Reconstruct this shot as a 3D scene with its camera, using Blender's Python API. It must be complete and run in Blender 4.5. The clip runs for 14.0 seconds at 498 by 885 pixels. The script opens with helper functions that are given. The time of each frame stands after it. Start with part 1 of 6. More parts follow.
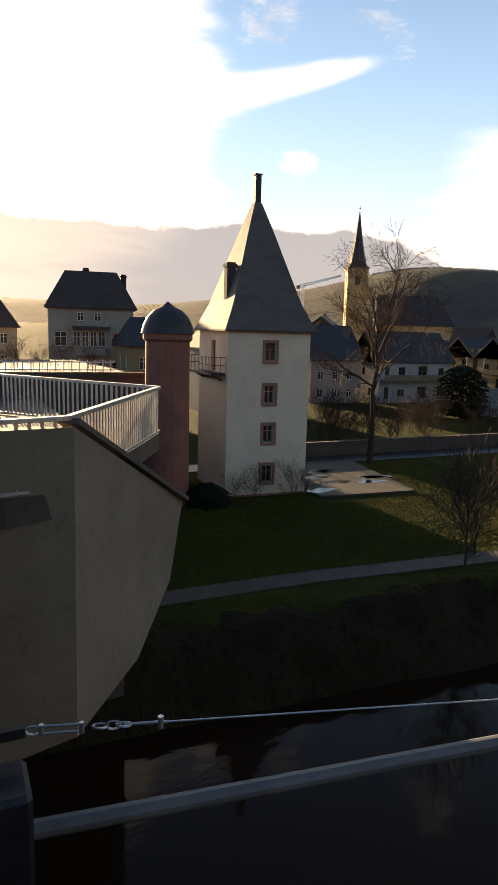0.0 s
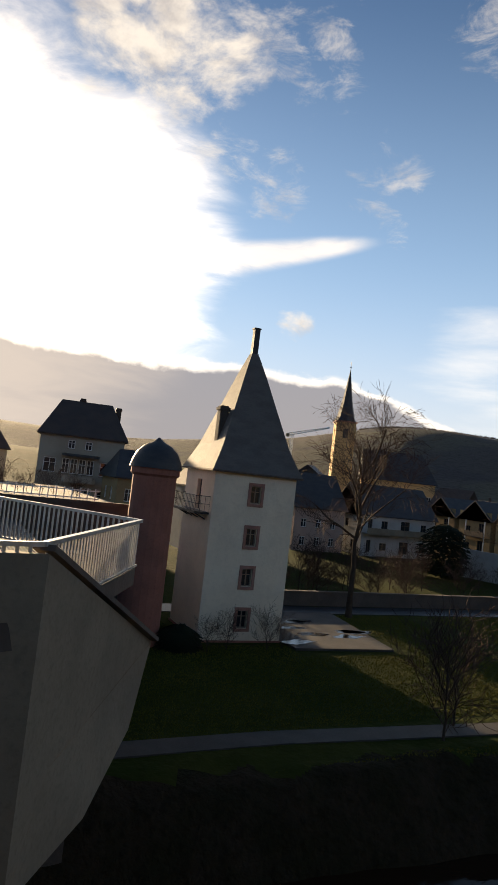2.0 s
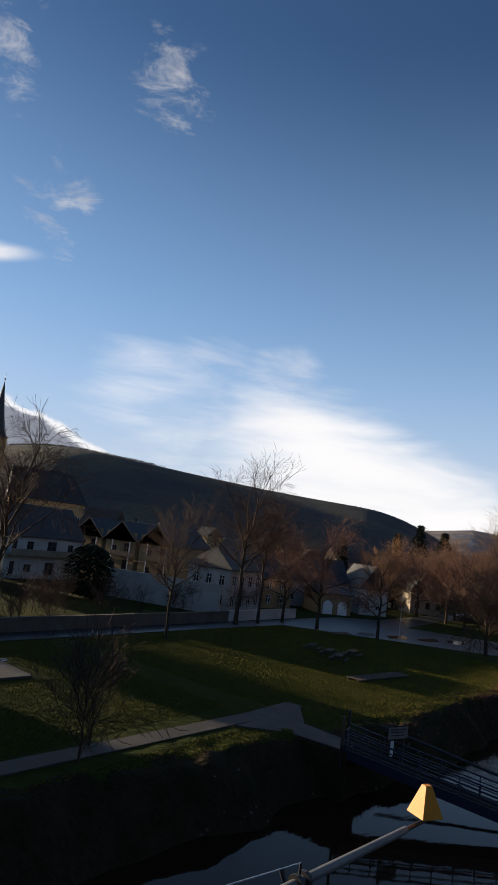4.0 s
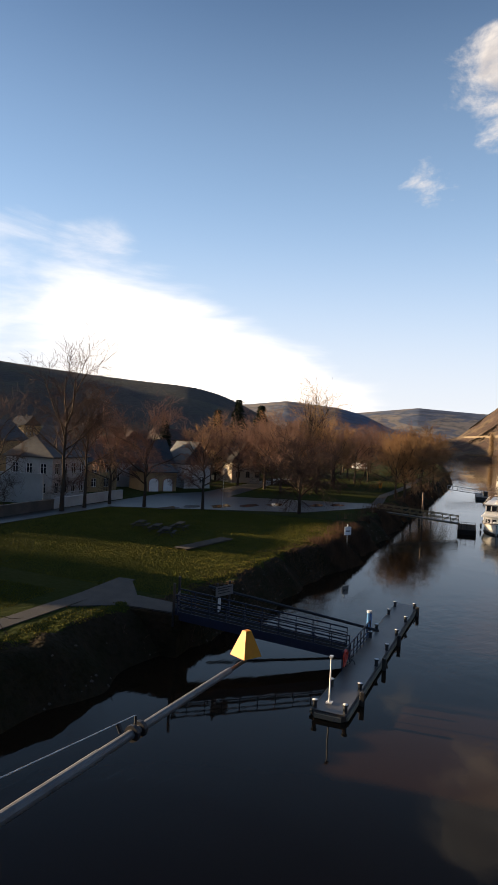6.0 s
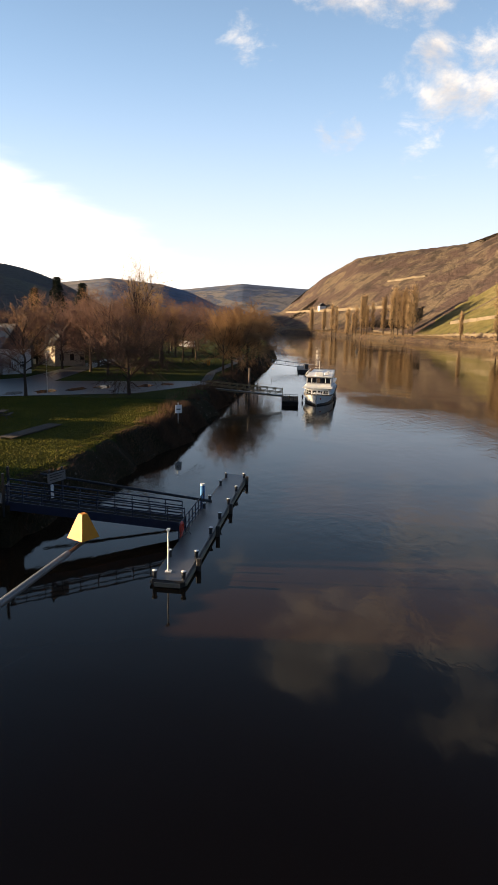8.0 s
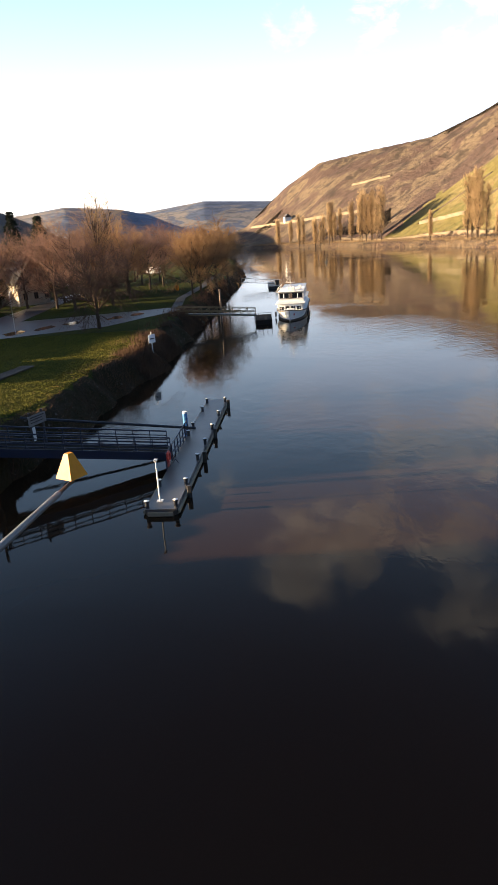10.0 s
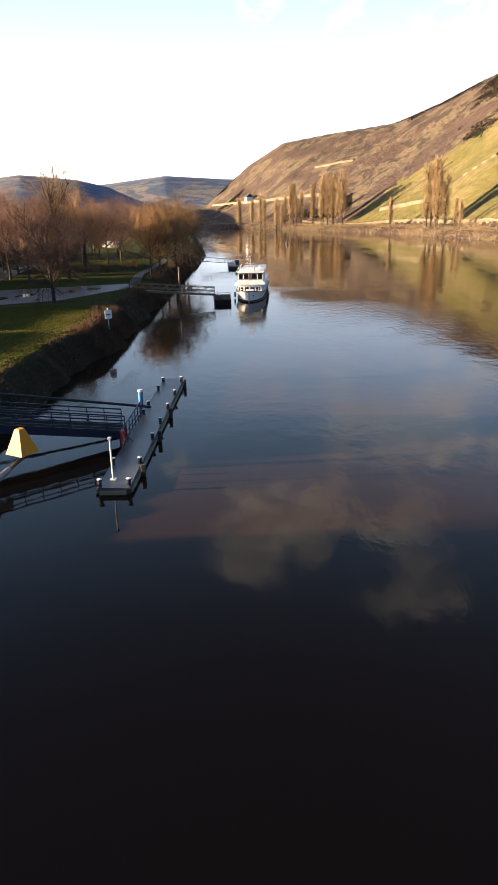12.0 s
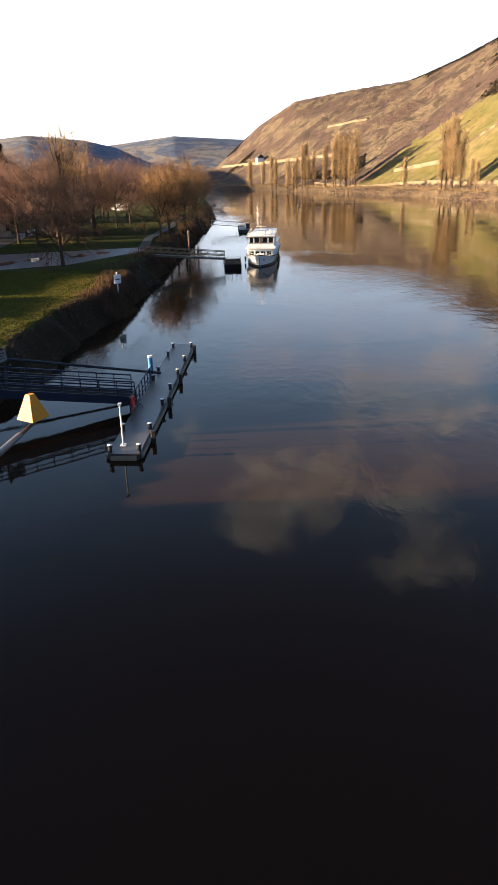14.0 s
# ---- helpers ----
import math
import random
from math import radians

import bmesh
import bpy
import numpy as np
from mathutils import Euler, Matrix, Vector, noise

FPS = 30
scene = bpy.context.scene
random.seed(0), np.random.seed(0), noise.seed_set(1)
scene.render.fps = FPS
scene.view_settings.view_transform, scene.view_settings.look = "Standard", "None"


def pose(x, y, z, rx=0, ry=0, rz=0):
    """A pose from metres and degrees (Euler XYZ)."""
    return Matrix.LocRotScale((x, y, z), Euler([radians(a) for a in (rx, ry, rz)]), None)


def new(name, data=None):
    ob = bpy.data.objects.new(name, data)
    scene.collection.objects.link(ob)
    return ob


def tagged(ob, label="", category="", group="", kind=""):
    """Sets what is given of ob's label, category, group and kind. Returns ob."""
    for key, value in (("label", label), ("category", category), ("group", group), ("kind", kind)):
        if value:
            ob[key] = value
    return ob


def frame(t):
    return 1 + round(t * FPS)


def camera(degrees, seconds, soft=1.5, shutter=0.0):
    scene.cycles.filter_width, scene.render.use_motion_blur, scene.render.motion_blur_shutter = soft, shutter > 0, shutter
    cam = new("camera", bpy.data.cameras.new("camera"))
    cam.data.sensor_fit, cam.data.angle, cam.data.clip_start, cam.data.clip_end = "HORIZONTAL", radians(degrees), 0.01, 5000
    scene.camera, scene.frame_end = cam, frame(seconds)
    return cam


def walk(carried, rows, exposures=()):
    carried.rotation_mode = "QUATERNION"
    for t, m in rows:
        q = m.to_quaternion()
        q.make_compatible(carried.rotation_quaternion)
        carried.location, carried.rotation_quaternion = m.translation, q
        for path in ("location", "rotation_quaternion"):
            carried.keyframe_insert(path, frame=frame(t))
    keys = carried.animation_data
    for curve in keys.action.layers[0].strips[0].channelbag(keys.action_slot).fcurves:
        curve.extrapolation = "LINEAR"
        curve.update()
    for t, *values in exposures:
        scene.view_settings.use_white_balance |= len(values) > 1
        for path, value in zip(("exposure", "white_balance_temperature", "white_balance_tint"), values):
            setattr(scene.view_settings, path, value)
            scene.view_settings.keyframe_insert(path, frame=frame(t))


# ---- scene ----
# The place: x runs up the river, y towards the left bank, z = 0 is the water. The camera stands on the bridge.
from collections import defaultdict

cam = camera(41.66, 14.0, soft=1.0)
PATH = [
    (0.0, -25.05, -9.25, 1.61), (0.5, -25.48, -7.02, 2.52), (1.0, -24.94, -2.44, 3.07), (1.5, -24.23, 0.33, 5.11),
    (2.0, -25.59, 3.17, 6.54), (2.5, -29.2, 5.32, 8.3), (3.0, -37.27, 7.58, 9.24), (3.5, -46.79, 8.7, 8.0),
    (4.0, -55.0, 8.49, 7.24), (4.2, -58.19, 8.12, 6.68), (6.3, -74.09, -2.09, 2.51), (6.5, -76.4, -2.93, 2.4),
    (7.0, -82.32, -5.27, 3.11), (7.5, -86.21, -6.55, 3.42), (8.0, -86.65, -10.63, 1.32), (8.5, -88.26, -13.98, -0.16),
    (10.8, -88.02, -17.69, -4.83), (11.0, -88.79, -16.1, -3.76), (11.5, -90.3, -18.93, -1.87), (12.0, -92.18, -19.28, -1.21),
    (12.5, -91.63, -19.92, -1.23), (13.0, -91.63, -19.22, -1.39), (13.5, -91.08, -19.54, -1.4), (13.7, -91.1, -19.9, -1.38), (14.0, -91.2, -22.2, -1.3)]


def eye(t):
    """The arm swings out a little where the camera turns from the tower to the river."""
    k = max(0.0, 1 - abs(t - 4.2) / (1.2 if t < 4.2 else 2.1))
    return -0.04 * k, 0.12 * k, 13.0


walk(cam, [(t, pose(*eye(t), 90 + p, 0, y) @ pose(0, 0, 0, 0, 0, r)) for t, y, p, r in PATH],
     exposures=[(0.0, 2.0, 8600, 13), (1.0, 1.75, 8300, 13), (2.0, 1.45, 7700, 11), (3.0, 1.05, 7000, 11), (4.2, 1.05, 6400, 10), (6.3, 1.65, 7400, 13),
                (7.5, 1.75, 7450, 12), (8.7, 2.0, 7550, 12), (10.8, 2.65, 7050, 12), (11.5, 2.5, 7050, 12), (14.0, 2.5, 7050, 12)])

# ---- light ----
SUN_AZ, SUN_EL = radians(-1.0), radians(9.0)   # from +y towards +x, above the horizon
sun_dir = Vector((math.sin(SUN_AZ) * math.cos(SUN_EL), math.cos(SUN_AZ) * math.cos(SUN_EL), math.sin(SUN_EL)))
sun = new("sun", bpy.data.lights.new("sun", "SUN"))
sun.data.energy, sun.data.angle, sun.data.color = 5.0, radians(0.6), (1.0, 0.80, 0.55)
sun.rotation_euler = sun_dir.to_track_quat("Z", "Y").to_euler()

world = bpy.data.worlds.new("sky")
scene.world = world
world.use_nodes = True


class Nodes:
    """A short way to write node trees."""

    def __init__(self, tree):
        self.tree = tree
        self.tree.nodes.clear()

    def add(self, kind, inputs=None, **props):
        n = self.tree.nodes.new(kind)
        for k, v in props.items():
            setattr(n, k, v)
        for k, v in (inputs or {}).items():
            self.put(n.inputs[k], v)
        return n

    def put(self, socket, v):
        if isinstance(v, bpy.types.NodeSocket):
            self.tree.links.new(v, socket)
        elif isinstance(v, bpy.types.Node):
            self.tree.links.new(v.outputs[0], socket)
        else:
            socket.default_value = v

    def math(self, op, a, b=0.0, c=0.0, clamp=False):
        return self.add("ShaderNodeMath", {0: a, 1: b, 2: c}, operation=op, use_clamp=clamp).outputs[0]

    def vec(self, op, a, b=(0, 0, 0)):
        n = self.add("ShaderNodeVectorMath", {0: a, 1: b}, operation=op)
        return n.outputs["Value"] if op in ("DOT_PRODUCT", "LENGTH", "DISTANCE") else n.outputs[0]

    def noise(self, vector, scale, detail=4.0, rough=0.55, distort=0.0):
        return self.add("ShaderNodeTexNoise", {"Vector": vector, "Scale": scale, "Detail": detail, "Roughness": rough, "Distortion": distort}).outputs["Fac"]

    def ramp(self, fac, lo, hi):
        return self.add("ShaderNodeMapRange", {"Value": fac, "From Min": lo, "From Max": hi}, clamp=True, interpolation_type="SMOOTHSTEP").outputs[0]

    def mix(self, fac, a, b):
        n = self.add("ShaderNodeMix", data_type="RGBA")
        self.put(n.inputs[0], fac)
        for k, v in ((6, a), (7, b)):
            self.put(n.inputs[k], (*v, 1.0) if isinstance(v, tuple) and len(v) == 3 else v)
        return n.outputs[2]


def sky_dir(az, el):
    a, e = radians(az), radians(el)
    return (math.sin(a) * math.cos(e), math.cos(a) * math.cos(e), math.sin(e))


def build_sky():
    n = Nodes(world.node_tree)
    way = n.vec("NORMALIZE", n.add("ShaderNodeTexCoord").outputs["Generated"])
    air = n.add("ShaderNodeTexSky", sky_type="NISHITA", sun_disc=False, sun_elevation=SUN_EL, sun_rotation=SUN_AZ,
                altitude=800.0, air_density=0.85, dust_density=0.5, ozone_density=3.5).outputs[0]
    parts = n.add("ShaderNodeSeparateXYZ", {0: way})
    puffs = n.noise(n.vec("MULTIPLY", way, (1.0, 1.0, 1.7)), 8.5, 10.0, 0.62, 0.25)
    wisps = n.noise(n.vec("MULTIPLY", way, (3.0, 3.0, 15.0)), 1.2, 7.0, 0.55, 0.35)
    threads = n.noise(n.vec("MULTIPLY", way, (1.0, 1.0, 3.2)), 5.0, 9.0, 0.6, 0.5)

    def near(az, el, wide, power=1.0):
        return n.math("MULTIPLY", n.ramp(n.vec("DOT_PRODUCT", way, sky_dir(az, el)), math.cos(radians(wide)), 1.0), power)

    def total(items):
        v = items[0]
        for i in items[1:]:
            v = n.math("MAXIMUM", v, i)
        return v

    def cloud(tex, mask, lo, hi, gain=0.55):
        return n.ramp(n.math("ADD", tex, n.math("MULTIPLY", mask, gain)), lo, hi)

    # broken cumulus: a large one and its scraps towards the town, another group up the river
    heap = cloud(puffs, total([near(12, 33.5, 10), near(19.5, 33.5, 6, 0.95), near(15.5, 30.5, 6, 0.85), near(28.3, 13.6, 2.8, 0.78), near(91.5, 27.5, 7.5, 0.85), near(97.5, 25.5, 7, 0.85),
                               near(94.5, 24.2, 5, 0.66), near(86, 21, 4.0, 0.76), near(100, 18, 5.5, 0.76), near(109, 18, 11, 0.82), near(107, 29, 9, 0.8)]), 0.80, 1.06, 0.5)
    spots = total([near(20.5, 26, 4.5, 0.66), near(25.5, 24.6, 4.5, 0.66), near(35, 25.8, 5.0, 0.6), near(27.3, 34, 7, 0.62), near(43, 36, 6, 0.58), near(100.5, 14.6, 4.5, 0.62), near(93.5, 14.9, 3.0, 0.58), near(36.7, 22.6, 3.5, 0.56)])
    scraps = n.math("MULTIPLY", cloud(n.noise(n.vec("MULTIPLY", way, (1.0, 1.0, 2.2)), 15.0, 10.0, 0.66, 0.4), spots, 0.74, 1.04, 0.5), n.ramp(spots, 0.0, 0.3))
    shade = n.ramp(n.noise(n.vec("ADD", n.vec("MULTIPLY", way, (1.0, 1.0, 1.7)), (0.0, 0.0, 0.03)), 8.5, 6.0, 0.6, 0.25), 0.42, 0.66)
    # a long sheet of white cloud that slopes down to the hills up the river
    edge = Vector(sky_dir(52, 17)).cross(Vector(sky_dir(84, 3.5))).normalized()
    below = n.ramp(n.vec("DOT_PRODUCT", way, tuple(edge)), -0.05, 0.06)
    sheet = n.math("MULTIPLY", below, total([near(67, 5, 22), near(48, 9, 12, 0.45)]))
    low = cloud(wisps, sheet, 0.70, 1.35, 0.75)
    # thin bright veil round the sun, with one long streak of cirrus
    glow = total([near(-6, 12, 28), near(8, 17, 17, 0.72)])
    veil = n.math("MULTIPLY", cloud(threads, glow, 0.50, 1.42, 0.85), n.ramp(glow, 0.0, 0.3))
    root, tip = Vector(sky_dir(12, 15.8)), Vector(sky_dir(37.5, 21.4))
    off = n.math("ABSOLUTE", n.vec("DOT_PRODUCT", way, tuple(root.cross(tip).normalized())))
    ahead = n.vec("DOT_PRODUCT", way, tuple((tip - root * root.dot(tip)).normalized()))
    wide = n.add("ShaderNodeMapRange", {"Value": ahead, "From Min": 0.0, "From Max": 0.40, "To Min": 0.06, "To Max": 0.014}, clamp=True).outputs[0]
    body = n.math("MULTIPLY", n.ramp(n.math("DIVIDE", off, wide), 1.0, 0.1), n.ramp(ahead, 0.42, 0.3))
    streak = n.ramp(n.math("MULTIPLY", body, n.math("ADD", 0.7, n.math("MULTIPLY", n.math("SUBTRACT", threads, 0.5), 2.2))), 0.08, 0.95)
    far_wisps = total([near(51, 13.6, 6, 0.6), near(57, 12, 7, 0.7), near(50, 8.6, 6, 0.6)])
    thin = n.math("MULTIPLY", cloud(threads, far_wisps, 0.66, 1.2, 0.5), n.ramp(far_wisps, 0.0, 0.3))
    streak = n.math("MAXIMUM", streak, n.math("MULTIPLY", thin, 0.7))
    # a grey bank low over the town, its upper edge lit
    height_of = n.math("ADD", parts.outputs[2], n.math("MULTIPLY", n.math("SUBTRACT", puffs, 0.5), 0.05))
    band = n.ramp(height_of, 0.172, 0.150)
    reach = total([near(5, 5, 14), near(14, 5, 12), near(24, 5.2, 9.5), near(33, 5, 9), near(41, 5, 9, 0.9)])
    reach = n.ramp(n.math("ADD", reach, n.math("MULTIPLY", n.math("SUBTRACT", wisps, 0.5), 0.8)), 0.1, 0.55)
    fall = Vector(sky_dir(31, 10.3)).cross(Vector(sky_dir(47, 4.0))).normalized()
    band = n.math("MULTIPLY", band, n.ramp(n.math("ADD", n.vec("DOT_PRODUCT", way, tuple(fall)), n.math("MULTIPLY", n.math("SUBTRACT", puffs, 0.5), 0.06)), -0.008, 0.012))
    dark = n.math("MULTIPLY", band, reach)
    rim = n.math("MULTIPLY", n.math("MULTIPLY", n.math("MULTIPLY", band, n.math("SUBTRACT", 1.0, band)), 4.0), reach)
    # winter haze whitens the low sky, thinned behind the camera to darken shade
    view_side = n.math("ADD", 0.25, n.math("MULTIPLY", n.ramp(n.vec("DOT_PRODUCT", way, sky_dir(55, 0)), -0.5, 0.55), 0.75))
    pale = n.math("MULTIPLY", n.math("POWER", n.ramp(parts.outputs[2], 0.66, -0.02), 0.8), view_side)
    air = n.mix(n.math("MULTIPLY", pale, 0.8), air, (2.9, 4.7, 7.2))
    haze = n.math("MULTIPLY", n.math("POWER", n.ramp(parts.outputs[2], 0.42, -0.02), 1.8), view_side)
    air = n.mix(n.math("MULTIPLY", haze, 0.85), air, (5.2, 5.5, 6.0))
    col = n.mix(n.math("MULTIPLY", low, 0.9), air, (8.5, 8.2, 8.0))
    col = n.mix(n.math("MULTIPLY", streak, 0.8), col, (7.8, 7.5, 7.4))
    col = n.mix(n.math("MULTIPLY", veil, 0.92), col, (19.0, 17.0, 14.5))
    col = n.mix(n.math("MULTIPLY", dark, 0.85), col, (2.0, 1.95, 2.25))
    col = n.mix(n.math("MULTIPLY", rim, 0.65), col, (10.0, 9.6, 9.2))
    col = n.mix(n.math("MULTIPLY", n.math("MAXIMUM", heap, n.math("MULTIPLY", scraps, 0.6)), 0.9), col, n.mix(shade, (6.5, 6.2, 5.9), (3.9, 3.8, 3.9)))
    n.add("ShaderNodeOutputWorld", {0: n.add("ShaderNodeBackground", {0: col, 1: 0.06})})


build_sky()


# ---- materials ----
def material(name, color, rough=0.8, metal=0.0, color2=None, scale=3.0, fine=40.0, bump=0.3, dirt=0.35, spec=0.5, stretch=(1, 1, 1), vary=0.0, bump_dist=0.02):
    """A surface with a base colour that drifts to color2 in large patches, a fine grain and relief. Scales are per metre."""
    m = bpy.data.materials.new(name)
    m.use_nodes = True
    n = Nodes(m.node_tree)
    place = n.vec("MULTIPLY", n.add("ShaderNodeNewGeometry").outputs["Position"], stretch)
    big, small = n.noise(place, scale, 5.0, 0.6), n.noise(place, fine, 3.0, 0.6)
    color2 = color2 or tuple(c * (1 - dirt) for c in color)
    col = n.mix(n.ramp(big, 0.35, 0.68), color, color2)
    col = n.mix(n.math("MULTIPLY", n.ramp(small, 0.45, 0.8), dirt), col, tuple(c * 0.6 for c in color2))
    if vary:
        r = n.add("ShaderNodeObjectInfo").outputs["Random"]
        col = n.mix(n.math("MULTIPLY", r, vary), col, tuple(c * 0.5 for c in color2))
    rel = n.math("ADD", n.math("MULTIPLY", big, 0.5), small)
    b = n.add("ShaderNodeBump", {"Height": rel, "Strength": bump, "Distance": bump_dist})
    p = n.add("ShaderNodeBsdfPrincipled", {"Base Color": col, "Metallic": metal, "Normal": b, "Specular IOR Level": spec,
                                           "Roughness": n.math("ADD", n.math("MULTIPLY", small, 0.2), rough - 0.1, clamp=True)})
    n.add("ShaderNodeOutputMaterial", {0: p})
    return m


def water_material():
    m = bpy.data.materials.new("river_water")
    m.use_nodes = True
    n = Nodes(m.node_tree)
    place = n.add("ShaderNodeNewGeometry").outputs["Position"]
    ripples = n.noise(n.vec("MULTIPLY", place, (0.5, 1.0, 1.0)), 1.6, 4.0, 0.55, 0.4)
    swell = n.noise(n.vec("MULTIPLY", place, (0.10, 0.22, 1.0)), 0.5, 3.0, 0.5, 0.8)
    patch = n.ramp(n.noise(place, 0.035, 4.0, 0.6, 0.8), 0.42, 0.66)
    h = n.math("ADD", n.math("MULTIPLY", ripples, n.math("ADD", n.math("MULTIPLY", patch, 0.06), 0.009)), n.math("MULTIPLY", swell, 0.11))
    b = n.add("ShaderNodeBump", {"Height": h, "Strength": 0.35, "Distance": 1.0})
    mud = n.mix(n.noise(place, 0.06, 3.0), (0.026, 0.0125, 0.006), (0.018, 0.009, 0.0045))
    p = n.add("ShaderNodeBsdfPrincipled", {"Base Color": mud, "Roughness": 0.035, "IOR": 1.33, "Specular IOR Level": 0.15, "Normal": b})
    n.add("ShaderNodeOutputMaterial", {0: p})
    return m


def glass_material():
    m = bpy.data.materials.new("window_glass")
    m.use_nodes = True
    n = Nodes(m.node_tree)
    p = n.add("ShaderNodeBsdfPrincipled", {"Base Color": (0.02, 0.022, 0.025, 1), "Roughness": 0.06, "IOR": 1.5})
    n.add("ShaderNodeOutputMaterial", {0: p})
    return m


def slope_material(name, base, patch_a, patch_b, rows_color=None, patch_scale=0.012, fine=0.22, row_way=(1, 0, 0), bump=0.6):
    """Hillside cover: fields or scrub in large patches, with shrub-sized mottling and, where given, rows of vines."""
    m = bpy.data.materials.new(name)
    m.use_nodes = True
    n = Nodes(m.node_tree)
    place = n.add("ShaderNodeNewGeometry").outputs["Position"]
    a, b, c = n.noise(place, patch_scale, 6.0, 0.6, 0.6), n.noise(n.vec("ADD", place, (300, 90, 20)), patch_scale * 2.3, 5.0, 0.6, 0.4), n.noise(place, fine, 4.0, 0.7)
    col = n.mix(n.ramp(a, 0.45, 0.56), base, patch_a)
    col = n.mix(n.math("MULTIPLY", n.ramp(b, 0.52, 0.62), 0.8), col, patch_b)
    col = n.mix(n.math("MULTIPLY", n.ramp(c, 0.42, 0.66), 0.55), col, tuple(0.42 * v for v in base))
    if rows_color:
        wave = n.math("SINE", n.math("MULTIPLY", n.vec("DOT_PRODUCT", place, row_way), 2.6))
        col = n.mix(n.math("MULTIPLY", n.ramp(wave, 0.0, 0.9), 0.45), col, rows_color)
    bp = n.add("ShaderNodeBump", {"Height": c, "Strength": bump, "Distance": 2.5})
    n.add("ShaderNodeOutputMaterial", {0: n.add("ShaderNodeBsdfPrincipled", {"Base Color": col, "Roughness": 0.95, "Normal": bp, "Specular IOR Level": 0.1})})
    return m


M_WATER, M_GLASS = water_material(), glass_material()
M_GRASS = material("lawn_grass", (0.024, 0.033, 0.006), 0.95, color2=(0.042, 0.044, 0.009), scale=0.12, fine=2.2, bump=1.0, dirt=0.6, spec=0.03, bump_dist=0.15)
M_BANK = material("bank_soil", (0.036, 0.024, 0.014), 0.95, color2=(0.022, 0.018, 0.008), scale=0.5, fine=3.0, bump=1.0, dirt=0.6, spec=0.05, bump_dist=0.3)
M_FIELDS = slope_material("hill_fields", (0.062, 0.057, 0.052), (0.080, 0.078, 0.056), (0.048, 0.047, 0.050), patch_scale=0.006)
# the bluish base colours put distance haze into the far hills
M_FAR_HAZE = slope_material("hazy_far_hills", (0.085, 0.105, 0.15), (0.20, 0.175, 0.155), (0.07, 0.092, 0.14), patch_scale=0.0045, fine=0.02)
M_SCRUB = slope_material("hill_scrub", (0.070, 0.047, 0.039), (0.118, 0.088, 0.060), (0.034, 0.027, 0.023), patch_scale=0.026, fine=0.25, bump=1.0)
M_VINES = slope_material("vineyard", (0.115, 0.096, 0.034), (0.155, 0.122, 0.055), (0.088, 0.084, 0.030), (0.07, 0.055, 0.028), patch_scale=0.025)
M_ASPHALT = material("wet_asphalt", (0.028, 0.028, 0.03), 0.42, color2=(0.04, 0.04, 0.042), scale=0.35, fine=30, bump=0.15, spec=0.28)
M_PATH = material("gravel_path", (0.045, 0.04, 0.036), 0.7, color2=(0.065, 0.058, 0.05), scale=0.7, fine=14, bump=0.4, spec=0.2)
M_PUDDLE = material("puddle_water", (0.02, 0.02, 0.022), 0.1, scale=1, fine=3, bump=0.02, spec=0.8)
M_STONE = material("bridge_stone", (0.10, 0.075, 0.058), 0.9, color2=(0.07, 0.052, 0.04), scale=0.6, fine=9, bump=0.6)
M_CONCRETE = material("weathered_concrete", (0.24, 0.19, 0.13), 0.9, color2=(0.18, 0.14, 0.095), scale=0.5, fine=10, bump=0.4)
M_RED = material("red_sandstone", (0.33, 0.12, 0.08), 0.9, color2=(0.25, 0.095, 0.065), scale=0.8, fine=9, bump=0.5)
M_TRIM = material("sandstone_trim", (0.36, 0.17, 0.12), 0.85, color2=(0.28, 0.13, 0.095), scale=2, fine=20, bump=0.4)
M_PLASTER = material("cream_plaster", (0.76, 0.62, 0.45), 0.9, color2=(0.67, 0.54, 0.39), scale=0.5, fine=5, bump=0.45, dirt=0.18, bump_dist=0.06)
M_WHITE = material("white_plaster", (0.42, 0.40, 0.37), 0.9, color2=(0.34, 0.325, 0.3), scale=0.4, fine=8, bump=0.3, dirt=0.25)
M_OCHRE = material("ochre_plaster", (0.33, 0.22, 0.105), 0.9, color2=(0.26, 0.175, 0.085), scale=0.4, fine=8, bump=0.3, dirt=0.25)
M_PINK = material("pink_plaster", (0.40, 0.275, 0.22), 0.9, color2=(0.33, 0.22, 0.18), scale=0.4, fine=8, bump=0.3, dirt=0.2)
M_BEIGE = material("beige_plaster", (0.36, 0.31, 0.24), 0.9, color2=(0.30, 0.25, 0.19), scale=0.4, fine=8, bump=0.3, dirt=0.25)
M_CHURCH = material("yellow_church_plaster", (0.58, 0.36, 0.16), 0.9, color2=(0.48, 0.3, 0.13), scale=0.3, fine=5, bump=0.3, dirt=0.25)
M_SLATE = material("roof_slate", (0.035, 0.035, 0.039), 0.6, color2=(0.055, 0.052, 0.05), scale=0.8, fine=9, bump=0.5, dirt=0.4, stretch=(1, 1, 2.5), spec=0.35)
M_OLDSLATE = material("weathered_slate", (0.13, 0.118, 0.105), 0.75, color2=(0.10, 0.09, 0.082), scale=0.7, fine=7, bump=0.6, dirt=0.35, stretch=(1, 1, 2.5), spec=0.25)
M_PALEWOOD = material("pale_window_wood", (0.30, 0.22, 0.16), 0.7, scale=2, fine=25, bump=0.2)
M_RUST = material("ochre_steel", (0.20, 0.125, 0.05), 0.65, scale=1, fine=12, bump=0.1)
